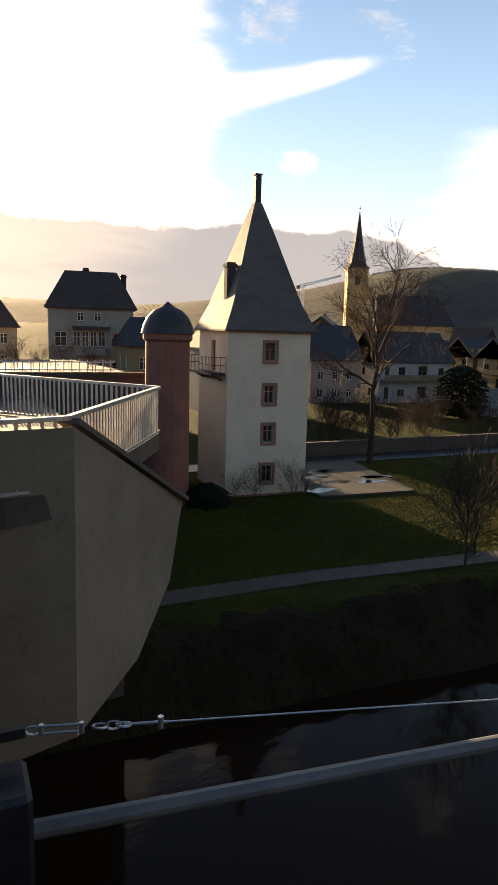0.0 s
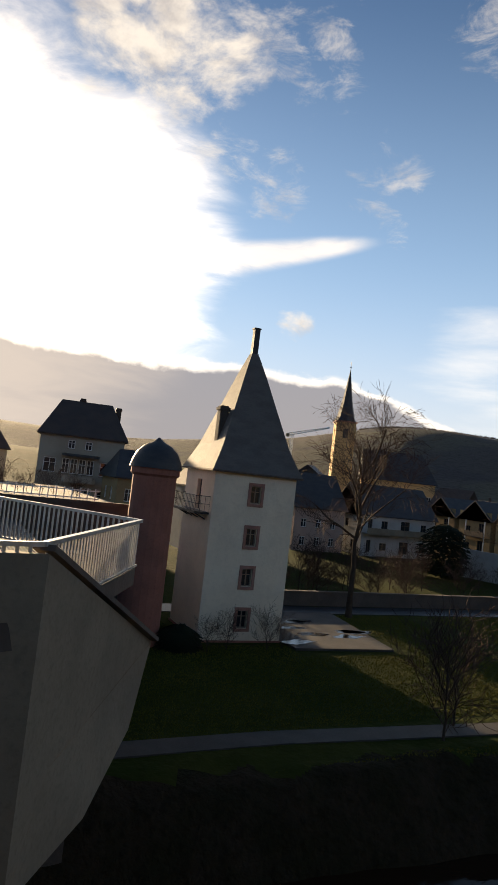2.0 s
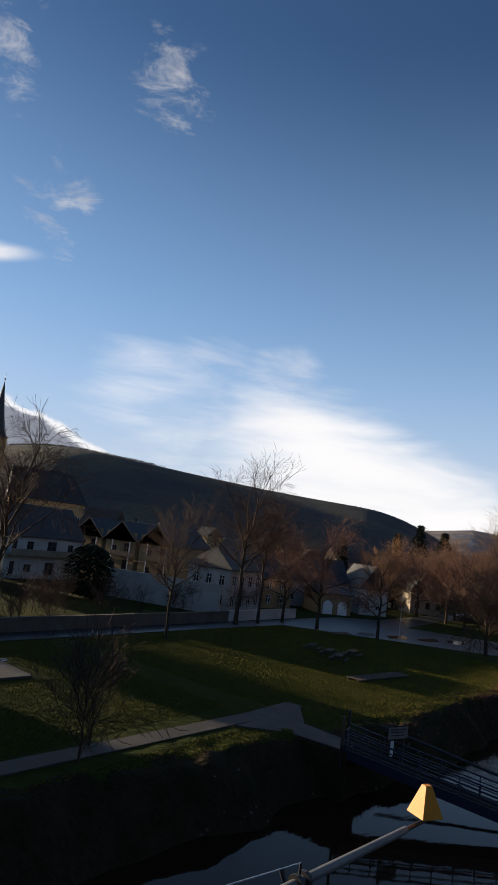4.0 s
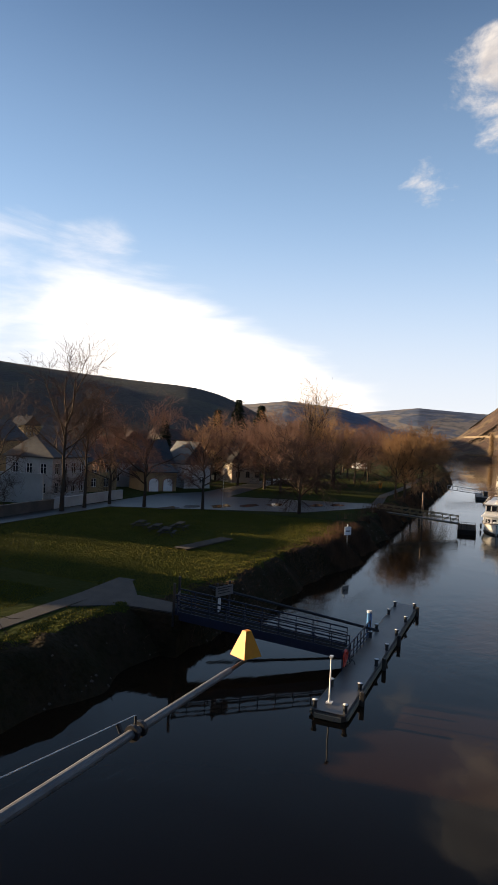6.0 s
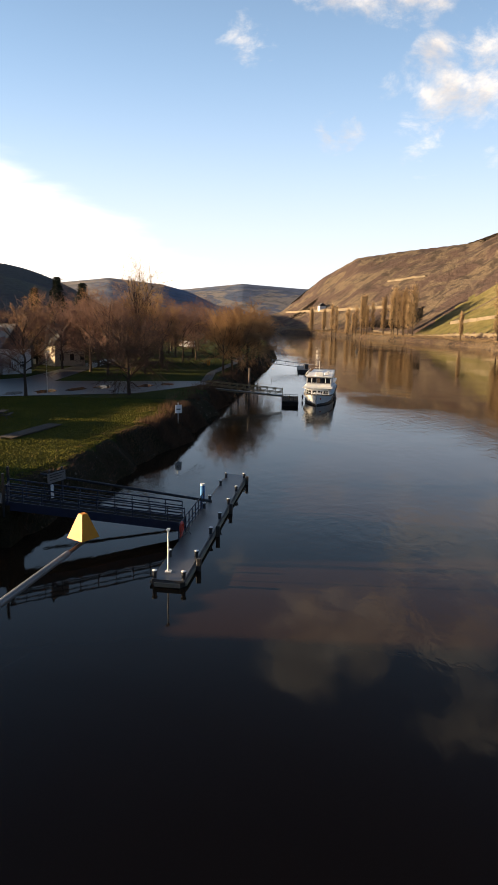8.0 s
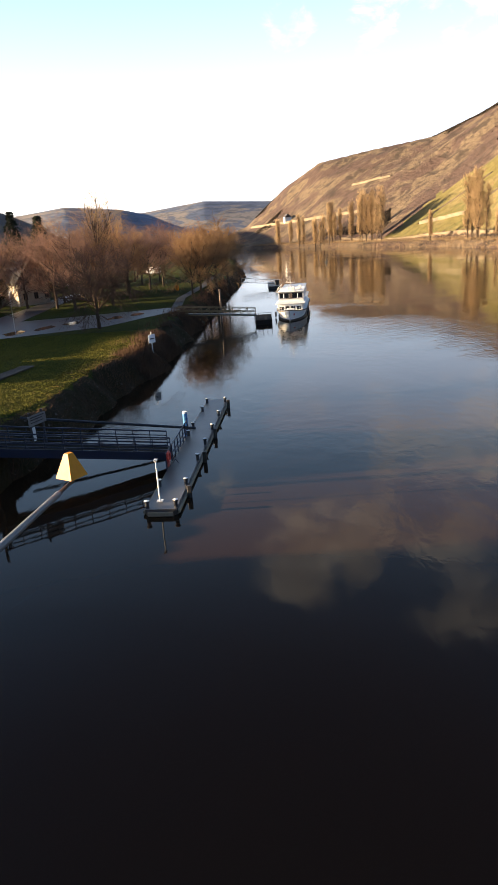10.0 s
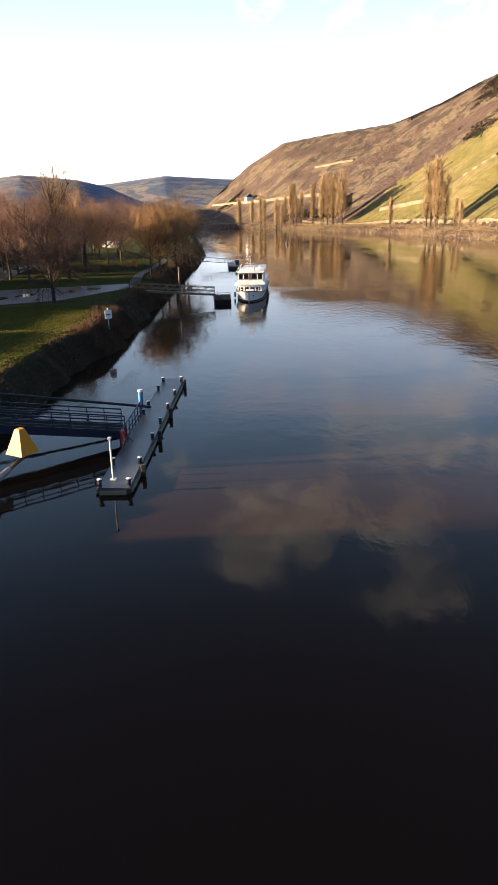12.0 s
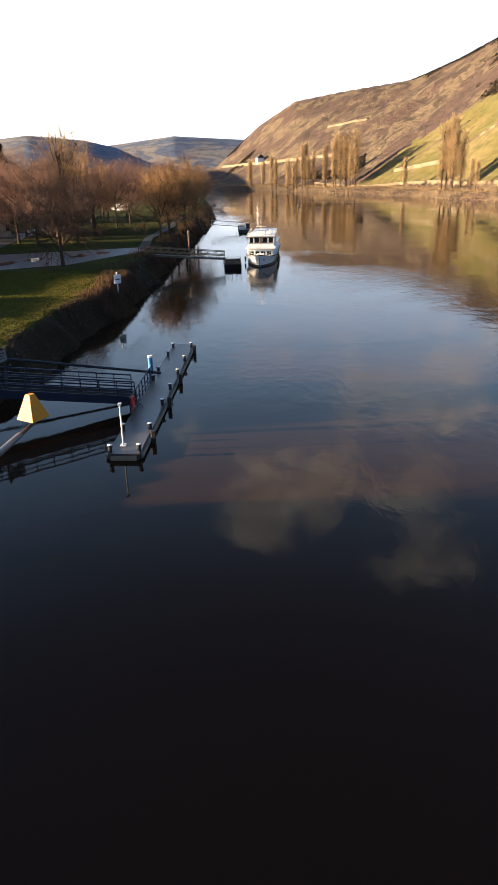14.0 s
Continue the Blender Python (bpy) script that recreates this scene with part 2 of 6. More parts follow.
M_TILE = material("brown_roof_tiles", (0.07, 0.045, 0.034), 0.8, color2=(0.05, 0.034, 0.028), scale=0.7, fine=8, bump=0.5)
M_FRAME = material("dark_timber", (0.10, 0.065, 0.045), 0.7, scale=2, fine=25, bump=0.3)
M_OLDWOOD = material("weathered_timber", (0.075, 0.062, 0.05), 0.85, color2=(0.05, 0.042, 0.036), scale=2, fine=25, bump=0.3, spec=0.2)
M_WFRAME = material("white_paint", (0.72, 0.71, 0.68), 0.5, scale=2, fine=25, bump=0.1, dirt=0.12)
M_METAL = material("galvanised_steel", (0.52, 0.53, 0.54), 0.42, metal=0.85, scale=3, fine=30, bump=0.1, dirt=0.25)
M_DARKMETAL = material("dark_steel", (0.045, 0.045, 0.05), 0.5, metal=0.6, scale=3, fine=30, bump=0.15)
M_BLUE = material("blue_painted_steel", (0.005, 0.010, 0.034), 0.55, color2=(0.004, 0.008, 0.024), scale=1.5, fine=20, bump=0.1, dirt=0.3)
M_LBLUE = material("light_blue_paint", (0.06, 0.22, 0.48), 0.4, scale=2, fine=20, bump=0.1, dirt=0.25)
M_YELLOW = material("yellow_paint", (0.66, 0.225, 0.005), 0.5, color2=(0.58, 0.19, 0.004), scale=3, fine=30, bump=0.05, dirt=0.12, spec=0.25)
M_REDP = material("red_plastic", (0.6, 0.05, 0.03), 0.4, scale=3, fine=20, bump=0.05, dirt=0.15)
M_DECK = material("grey_deck_plating", (0.05, 0.045, 0.043), 0.4, color2=(0.075, 0.066, 0.06), scale=0.6, fine=12, bump=0.25, spec=0.5)
M_TAR = material("tarred_steel", (0.012, 0.011, 0.011), 0.9, color2=(0.018, 0.014, 0.012), scale=1.2, fine=12, bump=0.3, spec=0.1)
M_HULL = material("pontoon_hull_steel", (0.018, 0.018, 0.02), 0.5, color2=(0.04, 0.03, 0.02), scale=1.2, fine=12, bump=0.3)
M_BARK = material("tree_bark", (0.045, 0.031, 0.023), 0.95, color2=(0.07, 0.05, 0.036), scale=2.5, fine=14, bump=0.6, stretch=(1, 1, 0.4), spec=0.1)
M_TWIG = material("bare_twigs", (0.21, 0.120, 0.09), 0.95, color2=(0.155, 0.09, 0.07), scale=0.6, fine=5, bump=0.0, vary=0.4, spec=0.1)
# bare twigs again, darkened: shade put into the colour of nearer trees and shrubs
M_SHADETWIG = material("shaded_dark_twigs", (0.075, 0.047, 0.037), 0.95, color2=(0.055, 0.037, 0.03), scale=0.6, fine=5, bump=0.0, spec=0.1)
M_WILLOW = material("willow_twigs", (0.27, 0.16, 0.08), 0.95, color2=(0.21, 0.12, 0.06), scale=0.6, fine=5, bump=0.0, vary=0.3, spec=0.1)
M_POPLAR = material("poplar_twigs", (0.33, 0.225, 0.125), 0.95, color2=(0.26, 0.175, 0.10), scale=0.3, fine=3, bump=0.0, vary=0.2, spec=0.1)
M_FIR = material("conifer_needles", (0.014, 0.02, 0.011), 0.95, color2=(0.02, 0.025, 0.013), scale=0.6, fine=4, bump=0.0, spec=0.1)
M_HEDGE = material("dark_hedge", (0.025, 0.035, 0.016), 0.95, color2=(0.04, 0.04, 0.02), scale=1.5, fine=8, bump=0.0)
M_BUSHES = material("slope_brush", (0.024, 0.020, 0.016), 0.95, color2=(0.036, 0.028, 0.022), scale=0.02, fine=0.6, bump=0.0, spec=0.05)
M_REED = material("dry_reeds", (0.12, 0.066, 0.04), 0.95, color2=(0.07, 0.042, 0.027), scale=0.4, fine=4, bump=0.0, spec=0.1)
M_STRAW = material("grass_tufts", (0.088, 0.088, 0.015), 0.95, color2=(0.125, 0.110, 0.022), scale=0.3, fine=3, bump=0.0, spec=0.05)
M_POLE = material("grey_painted_pole", (0.15, 0.145, 0.14), 0.5, scale=2, fine=25, bump=0.1, dirt=0.3)
M_DRYSCRUB = material("dry_scrub", (0.22, 0.15, 0.085), 0.95, color2=(0.16, 0.11, 0.066), scale=0.1, fine=1.0, bump=0.0, spec=0.1)
M_ROCK = material("pale_terrace_stone", (0.16, 0.12, 0.075), 0.9, color2=(0.10, 0.078, 0.05), scale=0.12, fine=0.8, bump=0.5)


# ---- mesh tools ----
class Shape:
    """Gathers points and faces of one mesh."""

    def __init__(self):
        self.v, self.f = [], []

    def add(self, pts, faces):
        k = len(self.v)
        self.v += [tuple(p) for p in pts]
        self.f += [tuple(i + k for i in f) for f in faces]
        return self

    def quad(self, a, b, c, d):
        return self.add((a, b, c, d), ((0, 1, 2, 3),))

    def box(self, x0, x1, y0, y1, z0, z1, bevel=0.0):
        if bevel:
            b = bevel
            ring = [(x0 + b, y0), (x1 - b, y0), (x1, y0 + b), (x1, y1 - b), (x1 - b, y1), (x0 + b, y1), (x0, y1 - b), (x0, y0 + b)]
            inner = [(x0 + b, y0 + b), (x1 - b, y0 + b), (x1 - b, y0 + b), (x1 - b, y1 - b), (x1 - b, y1 - b), (x0 + b, y1 - b), (x0 + b, y1 - b), (x0 + b, y0 + b)]
            pts = [(x, y, z0) for x, y in ring] + [(x, y, z1 - b) for x, y in ring] + [(x, y, z1) for x, y in inner]
            faces = [(i, (i + 1) % 8, 8 + (i + 1) % 8, 8 + i) for i in range(8)] + [(8 + i, 8 + (i + 1) % 8, 16 + (i + 1) % 8, 16 + i) for i in range(8)]
            return self.add(pts, faces + [(16, 18, 20, 22), tuple(range(7, -1, -1))])
        return self.add([(x, y, z) for z in (z0, z1) for x, y in ((x0, y0), (x1, y0), (x1, y1), (x0, y1))],
                        ((3, 2, 1, 0), (4, 5, 6, 7), (0, 1, 5, 4), (1, 2, 6, 5), (2, 3, 7, 6), (3, 0, 4, 7)))

    def prism(self, poly, z0, z1):
        """An upright block over a plan; z0 and z1 may be numbers or functions of x, y."""
        k = len(poly)
        lo = [(x, y, z0(x, y) if callable(z0) else z0) for x, y in poly]
        hi = [(x, y, z1(x, y) if callable(z1) else z1) for x, y in poly]
        return self.add(lo + hi, [tuple(range(k - 1, -1, -1)), tuple(range(k, 2 * k))] + [(i, (i + 1) % k, k + (i + 1) % k, k + i) for i in range(k)])

    def tube(self, a, b, r0, r1=None, n=6, caps=True):
        a, b, r1 = Vector(a), Vector(b), r0 if r1 is None else r1
        w = (b - a).normalized()
        u = w.orthogonal().normalized()
        v = w.cross(u)
        ring = [(math.cos(2 * math.pi * i / n), math.sin(2 * math.pi * i / n)) for i in range(n)]
        pts = [a + r0 * (c * u + s * v) for c, s in ring] + [b + r1 * (c * u + s * v) for c, s in ring]
        faces = [(i, (i + 1) % n, n + (i + 1) % n, n + i) for i in range(n)]
        if caps:
            faces += [tuple(range(n - 1, -1, -1)), tuple(range(n, 2 * n))]
        return self.add(pts, faces)

    def beam(self, a, b, w, h):
        """A square bar from a to b, w across and h high."""
        a, b = Vector(a), Vector(b)
        d = (b - a).normalized()
        side = d.cross(Vector((0, 0, 1)))
        side = side.normalized() if side.length > 1e-4 else Vector((1, 0, 0))
        up = side.cross(d)
        pts = [p + sx * side * w / 2 + sz * up * h / 2 for p in (a, b) for sx, sz in ((-1, -1), (1, -1), (1, 1), (-1, 1))]
        return self.add(pts, ((3, 2, 1, 0), (4, 5, 6, 7), (0, 1, 5, 4), (1, 2, 6, 5), (2, 3, 7, 6), (3, 0, 4, 7)))

    def revolve(self, profile, n=16, centre=(0, 0)):
        pts = [(centre[0] + r * math.cos(2 * math.pi * i / n), centre[1] + r * math.sin(2 * math.pi * i / n), z) for r, z in profile for i in range(n)]
        faces = [(k * n + i, k * n + (i + 1) % n, (k + 1) * n + (i + 1) % n, (k + 1) * n + i) for k in range(len(profile) - 1) for i in range(n)]
        return self.add(pts, faces)

    def wall(self, o, u, width, height, holes=(), depth=0.18):
        """A wall face from the corner o along the level way u, with openings (u0, v0, u1, v1) and their reveals; outside is to the right of u."""
        o, u = Vector(o), Vector(u).normalized()
        inward = Vector((-u.y, u.x, 0))
        us = sorted({0.0, width, *(h[0] for h in holes), *(h[2] for h in holes)})
        vs = sorted({0.0, height, *(h[1] for h in holes), *(h[3] for h in holes)})
        at = lambda a, b, d=0.0: o + a * u + Vector((0, 0, b)) + d * inward
        for a0, a1 in zip(us, us[1:]):
            for b0, b1 in zip(vs, vs[1:]):
                am, bm = (a0 + a1) / 2, (b0 + b1) / 2
                if not any(h[0] < am < h[2] and h[1] < bm < h[3] for h in holes):
                    self.quad(at(a0, b0), at(a1, b0), at(a1, b1), at(a0, b1))
        for a0, b0, a1, b1 in holes:
            ring = [(a0, b0), (a1, b0), (a1, b1), (a0, b1)]
            for (p, q), (r, s) in zip(ring, ring[1:] + ring[:1]):
                self.quad(at(p, q), at(p, q, depth), at(r, s, depth), at(r, s))
        return self

    def data(self, name, mat, smooth=False):
        me = bpy.data.meshes.new(name)
        me.from_pydata(self.v, [], self.f)
        me.materials.append(mat)
        if smooth:
            me.polygons.foreach_set("use_smooth", [True] * len(me.polygons))
        me.update()
        return me


def thing(name, label, category, at=(0, 0, 0), turn=0.0, group="", kind=""):
    """The empty at a thing's base that carries its parts."""
    ob = new(name)
    ob.matrix_basis = pose(*at, 0, 0, turn)
    return tagged(ob, label, category, group, kind)


def part(name, shape, mat, parent, label="", smooth=False):
    ob = new(name, shape if isinstance(shape, bpy.types.Mesh) else shape.data(name, mat, smooth))
    ob.parent = parent
    return tagged(ob, label)


def single(name, shape, mat, label, category, group="", kind="", smooth=False):
    return tagged(new(name, shape.data(name, mat, smooth)), label, category, group, kind)


# ---- ground ----
def course(points):
    xs, ys = [p[0] for p in points], [p[1] for p in points]
    return lambda x: np.interp(x, xs, ys)


left_bank = course([(-3000, 40), (-60, 22), (0, 17.5), (20, 16.5), (32, 14.6), (45, 11.6), (59, 10.8), (69, 9), (123, 7), (222, 2.5), (350, 8), (500, 45), (650, 110), (800, 200), (1100, 420), (3000, 2100)])
right_bank = course([(-3000, -200), (0, -128), (283, -114), (402, -100), (575, -48), (671, 0), (800, 80), (1100, 265), (3000, 1900)])
# ridges: the way from +y towards +x in degrees, and the height above the eye in degrees
ridge_town = course([(-180, 3), (-20, 3), (15.5, 2.2), (29, 3.7), (32.3, 4.5), (36.4, 5.4), (39.6, 5.75), (45, 5.4), (52, 4.8), (58.4, 4.3), (63.4, 4.0), (66.5, 3.85), (68.2, 3.6), (69.4, 3.2), (70.6, 2.6), (72.5, 1.7), (75, 0.7), (79, -0.2), (90, -0.4), (180, -0.4)])
ridge_mid = course([(-180, 0), (60, 0.5), (66, 2.2), (71.4, 2.7), (74.6, 3.1), (79, 2.7), (81.3, 2.16), (83, 1.4), (86, 0.2), (180, 0)])
ridge_far = course([(-180, 1), (70, 1.6), (81, 2.4), (85.8, 2.96), (90.8, 2.64), (96, 2.5), (180, 1)])
ridge_right = course([(-180, 9), (86, -0.6), (87.8, 0.3), (89.2, 0.75), (91.5, 2.68), (92.5, 3.57), (95.4, 5.26), (99.2, 5.83), (104.4, 6.42), (107.6, 7.58), (110.7, 9.0), (118, 11), (140, 11), (180, 9)])


def smooth01(v):
    v = np.clip(v, 0, 1)
    return v * v * (3 - 2 * v)


def ripple(x, y, step, seed):
    """Cheap soft noise from crossing waves, about -1 to 1."""
    rng = np.random.RandomState(seed)
    total = 0
    for k in range(6):
        a, ph, w = rng.uniform(0, 6.283), rng.uniform(0, 6.283), rng.uniform(0.6, 1.9) / step
        total = total + np.sin((x * math.cos(a) + y * math.sin(a)) * w * 6.283 + ph)
    return total / 3.2


def drift(x, y, step, seed, octaves=4):
    """Value noise with finer and finer octaves, about -1 to 1, with no repeats that show."""
    table = np.random.RandomState(seed).uniform(-1, 1, (256, 256))
    total, amp = 0.0, 0.55
    for k in range(octaves):
        u, v = x / step * 2 ** k + 17.3 * k, y / step * 2 ** k + 5.7 * k
        i, j = np.floor(u).astype(int), np.floor(v).astype(int)
        fu, fv = smooth01(u - i), smooth01(v - j)
        at = lambda a, b: table[(i + a) % 256, (j + b) % 256]
        total = total + amp * ((at(0, 0) * (1 - fu) + at(1, 0) * fu) * (1 - fv) + (at(0, 1) * (1 - fu) + at(1, 1) * fu) * fv)
        amp *= 0.6
    return total


def height(x, y):
    """The ground's height, for arrays."""
    r, az = np.hypot(x, y) + 1e-6, np.degrees(np.arctan2(x, y))
    dl = y - left_bank(x) + 0.5 * ripple(x, y, 9.0, 3) * smooth01((x - 10) / 20)
    dr = right_bank(x) - y
    side = smooth01(dl / 4.5)
    z = -1.6 + 4.1 * side + 0.15 * ripple(x, y, 3.0, 5) * side * (1 - smooth01((dl - 4) / 3)) + smooth01((dl - 80) / 260) * 14
    def hill(ridge, foot, top):
        tall = 13 + top * np.tan(np.radians(ridge(az))) * (1 + 0.0)
        up = smooth01((r - foot) / (top - foot)) ** 0.9
        return np.where(up > 0, tall * up * (1 - 0.22 * smooth01((r - top) / (top * 0.9))), -9.0)
    town = hill(lambda a: sum(ridge_town(a + d) for d in (-2.4, -1.6, -0.8, 0, 0.8, 1.6, 2.4)) / 7, 330.0, 950.0)
    mid = hill(ridge_mid, 1000.0, 1900.0)
    far = hill(ridge_far, 2300.0, 3400.0)
    land = np.where(dl > 0, np.maximum(z, np.maximum(np.where(dl > 6, town * smooth01((dl - 5) / 50), -9.0), np.maximum(mid, far))), z)
    shore = np.interp(az, [60, 90, 94.8, 104, 111.9, 130, 180], [700, 671, 577, 414, 305, 170, 128])
    top = shore + np.interp(az, [60, 90, 100, 112, 180], [260, 260, 300, 360, 360])
    tall = 13 + top * np.tan(np.radians(ridge_right(az)))
    k = np.clip((r - shore - 26) / (top - shore - 26), 0, 1)
    slope = 3.4 + np.maximum(tall - 3.4, 0) * (0.72 * k + 0.28 * smooth01(k)) * (1 - 0.1 * smooth01((r - top) / 900))
    slope = slope + (0.035 * slope * ripple(x, y, 130.0, 8) + 0.02 * slope * ripple(x, y, 45.0, 9)) * smooth01(k * 4) * (1 - smooth01((k - 0.8) / 0.2))
    right = np.maximum(-1.6 + 5.0 * smooth01(dr / 8.0), np.where(dr > 18, slope, -9))
    right = np.where(dr > 18, np.maximum(right, far * (r > 1500)), right)
    out = np.where(dr > 0, right, land)
    return np.where(r > 1000, np.maximum(out, np.maximum(mid, far)), out)


def build_ground():
    az = np.radians(np.concatenate([np.arange(-180, -14, 3.0), np.arange(-14, 122, 0.25), np.arange(122, 180, 3.0)]))
    r = np.concatenate([[0.0], np.geomspace(6, 24, 30)[:-1], np.geomspace(24, 260, 300)[:-1], np.geomspace(260, 4600, 200)])
    a, rr = np.meshgrid(az, r, indexing="ij")
    x, y = rr * np.sin(a), rr * np.cos(a)
    z = height(x, y)
    na, nr = a.shape
    i, j = np.meshgrid(np.arange(na), np.arange(nr - 1), indexing="ij")
    k = (i + 1) % na
    faces = np.stack([i * nr + j, i * nr + j + 1, k * nr + j + 1, k * nr + j], -1).reshape(-1, 4)
    me = bpy.data.meshes.new("ground")
    me.from_pydata(np.stack([x, y, z], -1).reshape(-1, 3), [], faces.tolist())
    for m in (M_GRASS, M_BANK, M_FIELDS, M_FAR_HAZE, M_SCRUB, M_VINES):
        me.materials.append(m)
    cx, cy = x.ravel()[faces].mean(1), y.ravel()[faces].mean(1)
    cr, caz = np.hypot(cx, cy), np.degrees(np.arctan2(cx, cy))
    dl, dr = cy - left_bank(cx), right_bank(cx) - cy
    slot = np.zeros(len(faces), int)
    slot[(dl < 4.6 + 0.8 * ripple(cx, cy, 5.0, 4)) & (dr < 0)] = 1
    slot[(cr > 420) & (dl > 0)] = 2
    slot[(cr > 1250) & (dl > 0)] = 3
    slot[dr > 0] = 4
    cel = np.degrees(np.arctan2(z.ravel()[faces].mean(1) - 13, cr))
    vine = (dr > 22) & (caz > 99.5) & (cel < -0.9 + 0.62 * (caz - 100) + 0.35 * ripple(cx, cy, 70, 2))
    slot[vine] = 5
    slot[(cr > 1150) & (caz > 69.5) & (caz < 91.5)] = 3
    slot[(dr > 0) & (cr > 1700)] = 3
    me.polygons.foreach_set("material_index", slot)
    me.polygons.foreach_set("use_smooth", [True] * len(faces))
    me.update()
    tagged(new("ground", me), "park lawn, river bank and vineyard hills of the valley", "ground", kind="structure")


build_ground()
single("water", Shape().quad((-3000, -3000, 0), (4500, -3000, 0), (4500, 3000, 0), (-3000, 3000, 0)), M_WATER, "calm brown river water with faint ripples", "river", kind="structure")


# ---- bridge the camera stands on ----
def handrail(owner, pts, z, drop, bars, mat=M_METAL, gap=0.14):
    """A handrail along a plan line with upright bars under it."""
    for (x0, y0), (x1, y1) in zip(pts, pts[1:]):
        part("handrail", Shape().beam((x0, y0, z), (x1, y1, z), 0.09, 0.06), mat, owner)
        part("bottom_rail", Shape().beam((x0, y0, z - drop), (x1, y1, z - drop), 0.05, 0.04), mat, owner)
        if bars:
            k = int(math.hypot(x1 - x0, y1 - y0) / gap)
            bar = Shape().box(-0.022, 0.022, -0.012, 0.012, -drop, 0.0).data("baluster", mat)
            for i in range(1, k):
                b = part("baluster", bar, mat, owner)
                b.matrix_basis = pose(x0 + (x1 - x0) * i / k, y0 + (y1 - y0) * i / k, z, 0, 0, math.degrees(math.atan2(y1 - y0, x1 - x0)))


def build_bridge():
    b = thing("bridge", "stone road bridge with steel handrails over the river", "bridge", kind="structure")
    part("deck", Shape().box(-9.5, -0.35, -150, 60, 10.3, 11.35), M_STONE, b)
    part("kerb", Shape().box(-0.75, -0.3, -150, 8.2, 11.35, 11.6, 0.03), M_STONE, b)
    for y in (-28, -72, -116):
        part("pier", Shape().prism([(-9, y - 2), (-0.8, y - 2), (1.2, y), (-0.8, y + 2), (-9, y + 2)], -2, 10.3), M_STONE, b)
    part("abutment", Shape().prism([(-9, 9.0), (0.1, 9.0), (0.4, 20), (-9, 20)], -2, 10.3), M_STONE, b)
    part("bay_floor", Shape().prism([(-0.35, 8.2), (0.6, 8.2), (1.4, 8.5), (4.0, 13.0), (1.2, 17.0), (-0.35, 19)], 10.6, 10.95), M_STONE, b, "triangular lookout bay")
    r = thing("bay_railing", "sunlit steel handrail with upright bars round a lookout bay", "railing")
    handrail(r, [(-0.3, 8.25), (0.6, 8.3), (1.4, 8.5), (4.0, 13.0), (1.2, 17.0), (-0.3, 18.9)], 11.9, 0.9, True)
    r2 = thing("bridge_railing", "steel bridge handrail with upright bars", "railing")
    handrail(r2, [(-0.5, -30), (-0.5, 8.2)], 12.4, 0.85, True)
    # the bay's side wall falls towards its point, on a corbel
    near, point, heel, foot = (1.4, 8.5), (4.6, 13.2), (2.0, 9.4), (1.5, 8.7)
    w = thing("bay_wall", "rough rendered side wall of the lookout bay", "wall", kind="structure")
    s = Shape()
    out = [(-0.35, 8.1, 11.8), (1.46, 8.34, 11.8), (*point, 9.4), (*heel, 8.7), (*foot, 7.3), (-0.35, 8.6, 7.0)]
    back = [(x - 0.45, y + 0.2, z) for x, y, z in out]
    s.add(out + back, [(5, 4, 1, 0), (4, 3, 1), (3, 2, 1), (11, 6, 7, 10), (10, 7, 9), (9, 7, 8)] + [(i, (i + 1) % 6, 6 + (i + 1) % 6, 6 + i) for i in range(6)])
    part("face", s, M_CONCRETE, w)
    s = Shape().add([(*point, 9.39), (4.1, 12.5, 7.9), (2.9, 10.6, 7.3), (*foot, 7.29), (*heel, 8.69), (3.2, 12.6, 8.2), (1.4, 10.2, 7.1)],
                    ((0, 4, 2, 1), (4, 3, 2), (1, 2, 6, 5), (0, 1, 5), (2, 3, 6)))
    part("corbel", s, M_CONCRETE, w, "paler battered corbel")
    part("coping", Shape().beam((1.42, 8.53, 11.86), (4.6, 13.2, 9.46), 0.3, 0.08), M_STONE, w)
    # the second block runs on unseen behind the turret to shade the water
    single("approach_wall", Shape().box(-9, 5.0, 20, 75, -1, 9.0).box(-2, 12.2, 42, 66, 1, 10.2).box(-2.1, 12.3, 41.9, 42.3, 10.2, 10.45), M_STONE, "retaining wall of the raised street behind the bridge", "wall", kind="structure")
    g = thing("gate_turret", "round red sandstone turret with a dark slate dome", "turret", (12.4, 38.6, 2.3))
    part("shaft", Shape().revolve([(1.5, -0.6), (1.5, 0.6), (1.38, 0.7), (1.34, 10.2), (1.5, 10.35), (1.5, 10.7)], 20), M_RED, g, smooth=False)
    part("dome", Shape().revolve([(1.62, 10.7), (1.5, 11.2), (1.25, 11.7), (0.85, 12.1), (0.4, 12.3), (0.03, 12.6)], 20), M_SLATE, g, "dark slate dome", smooth=True)


build_bridge()


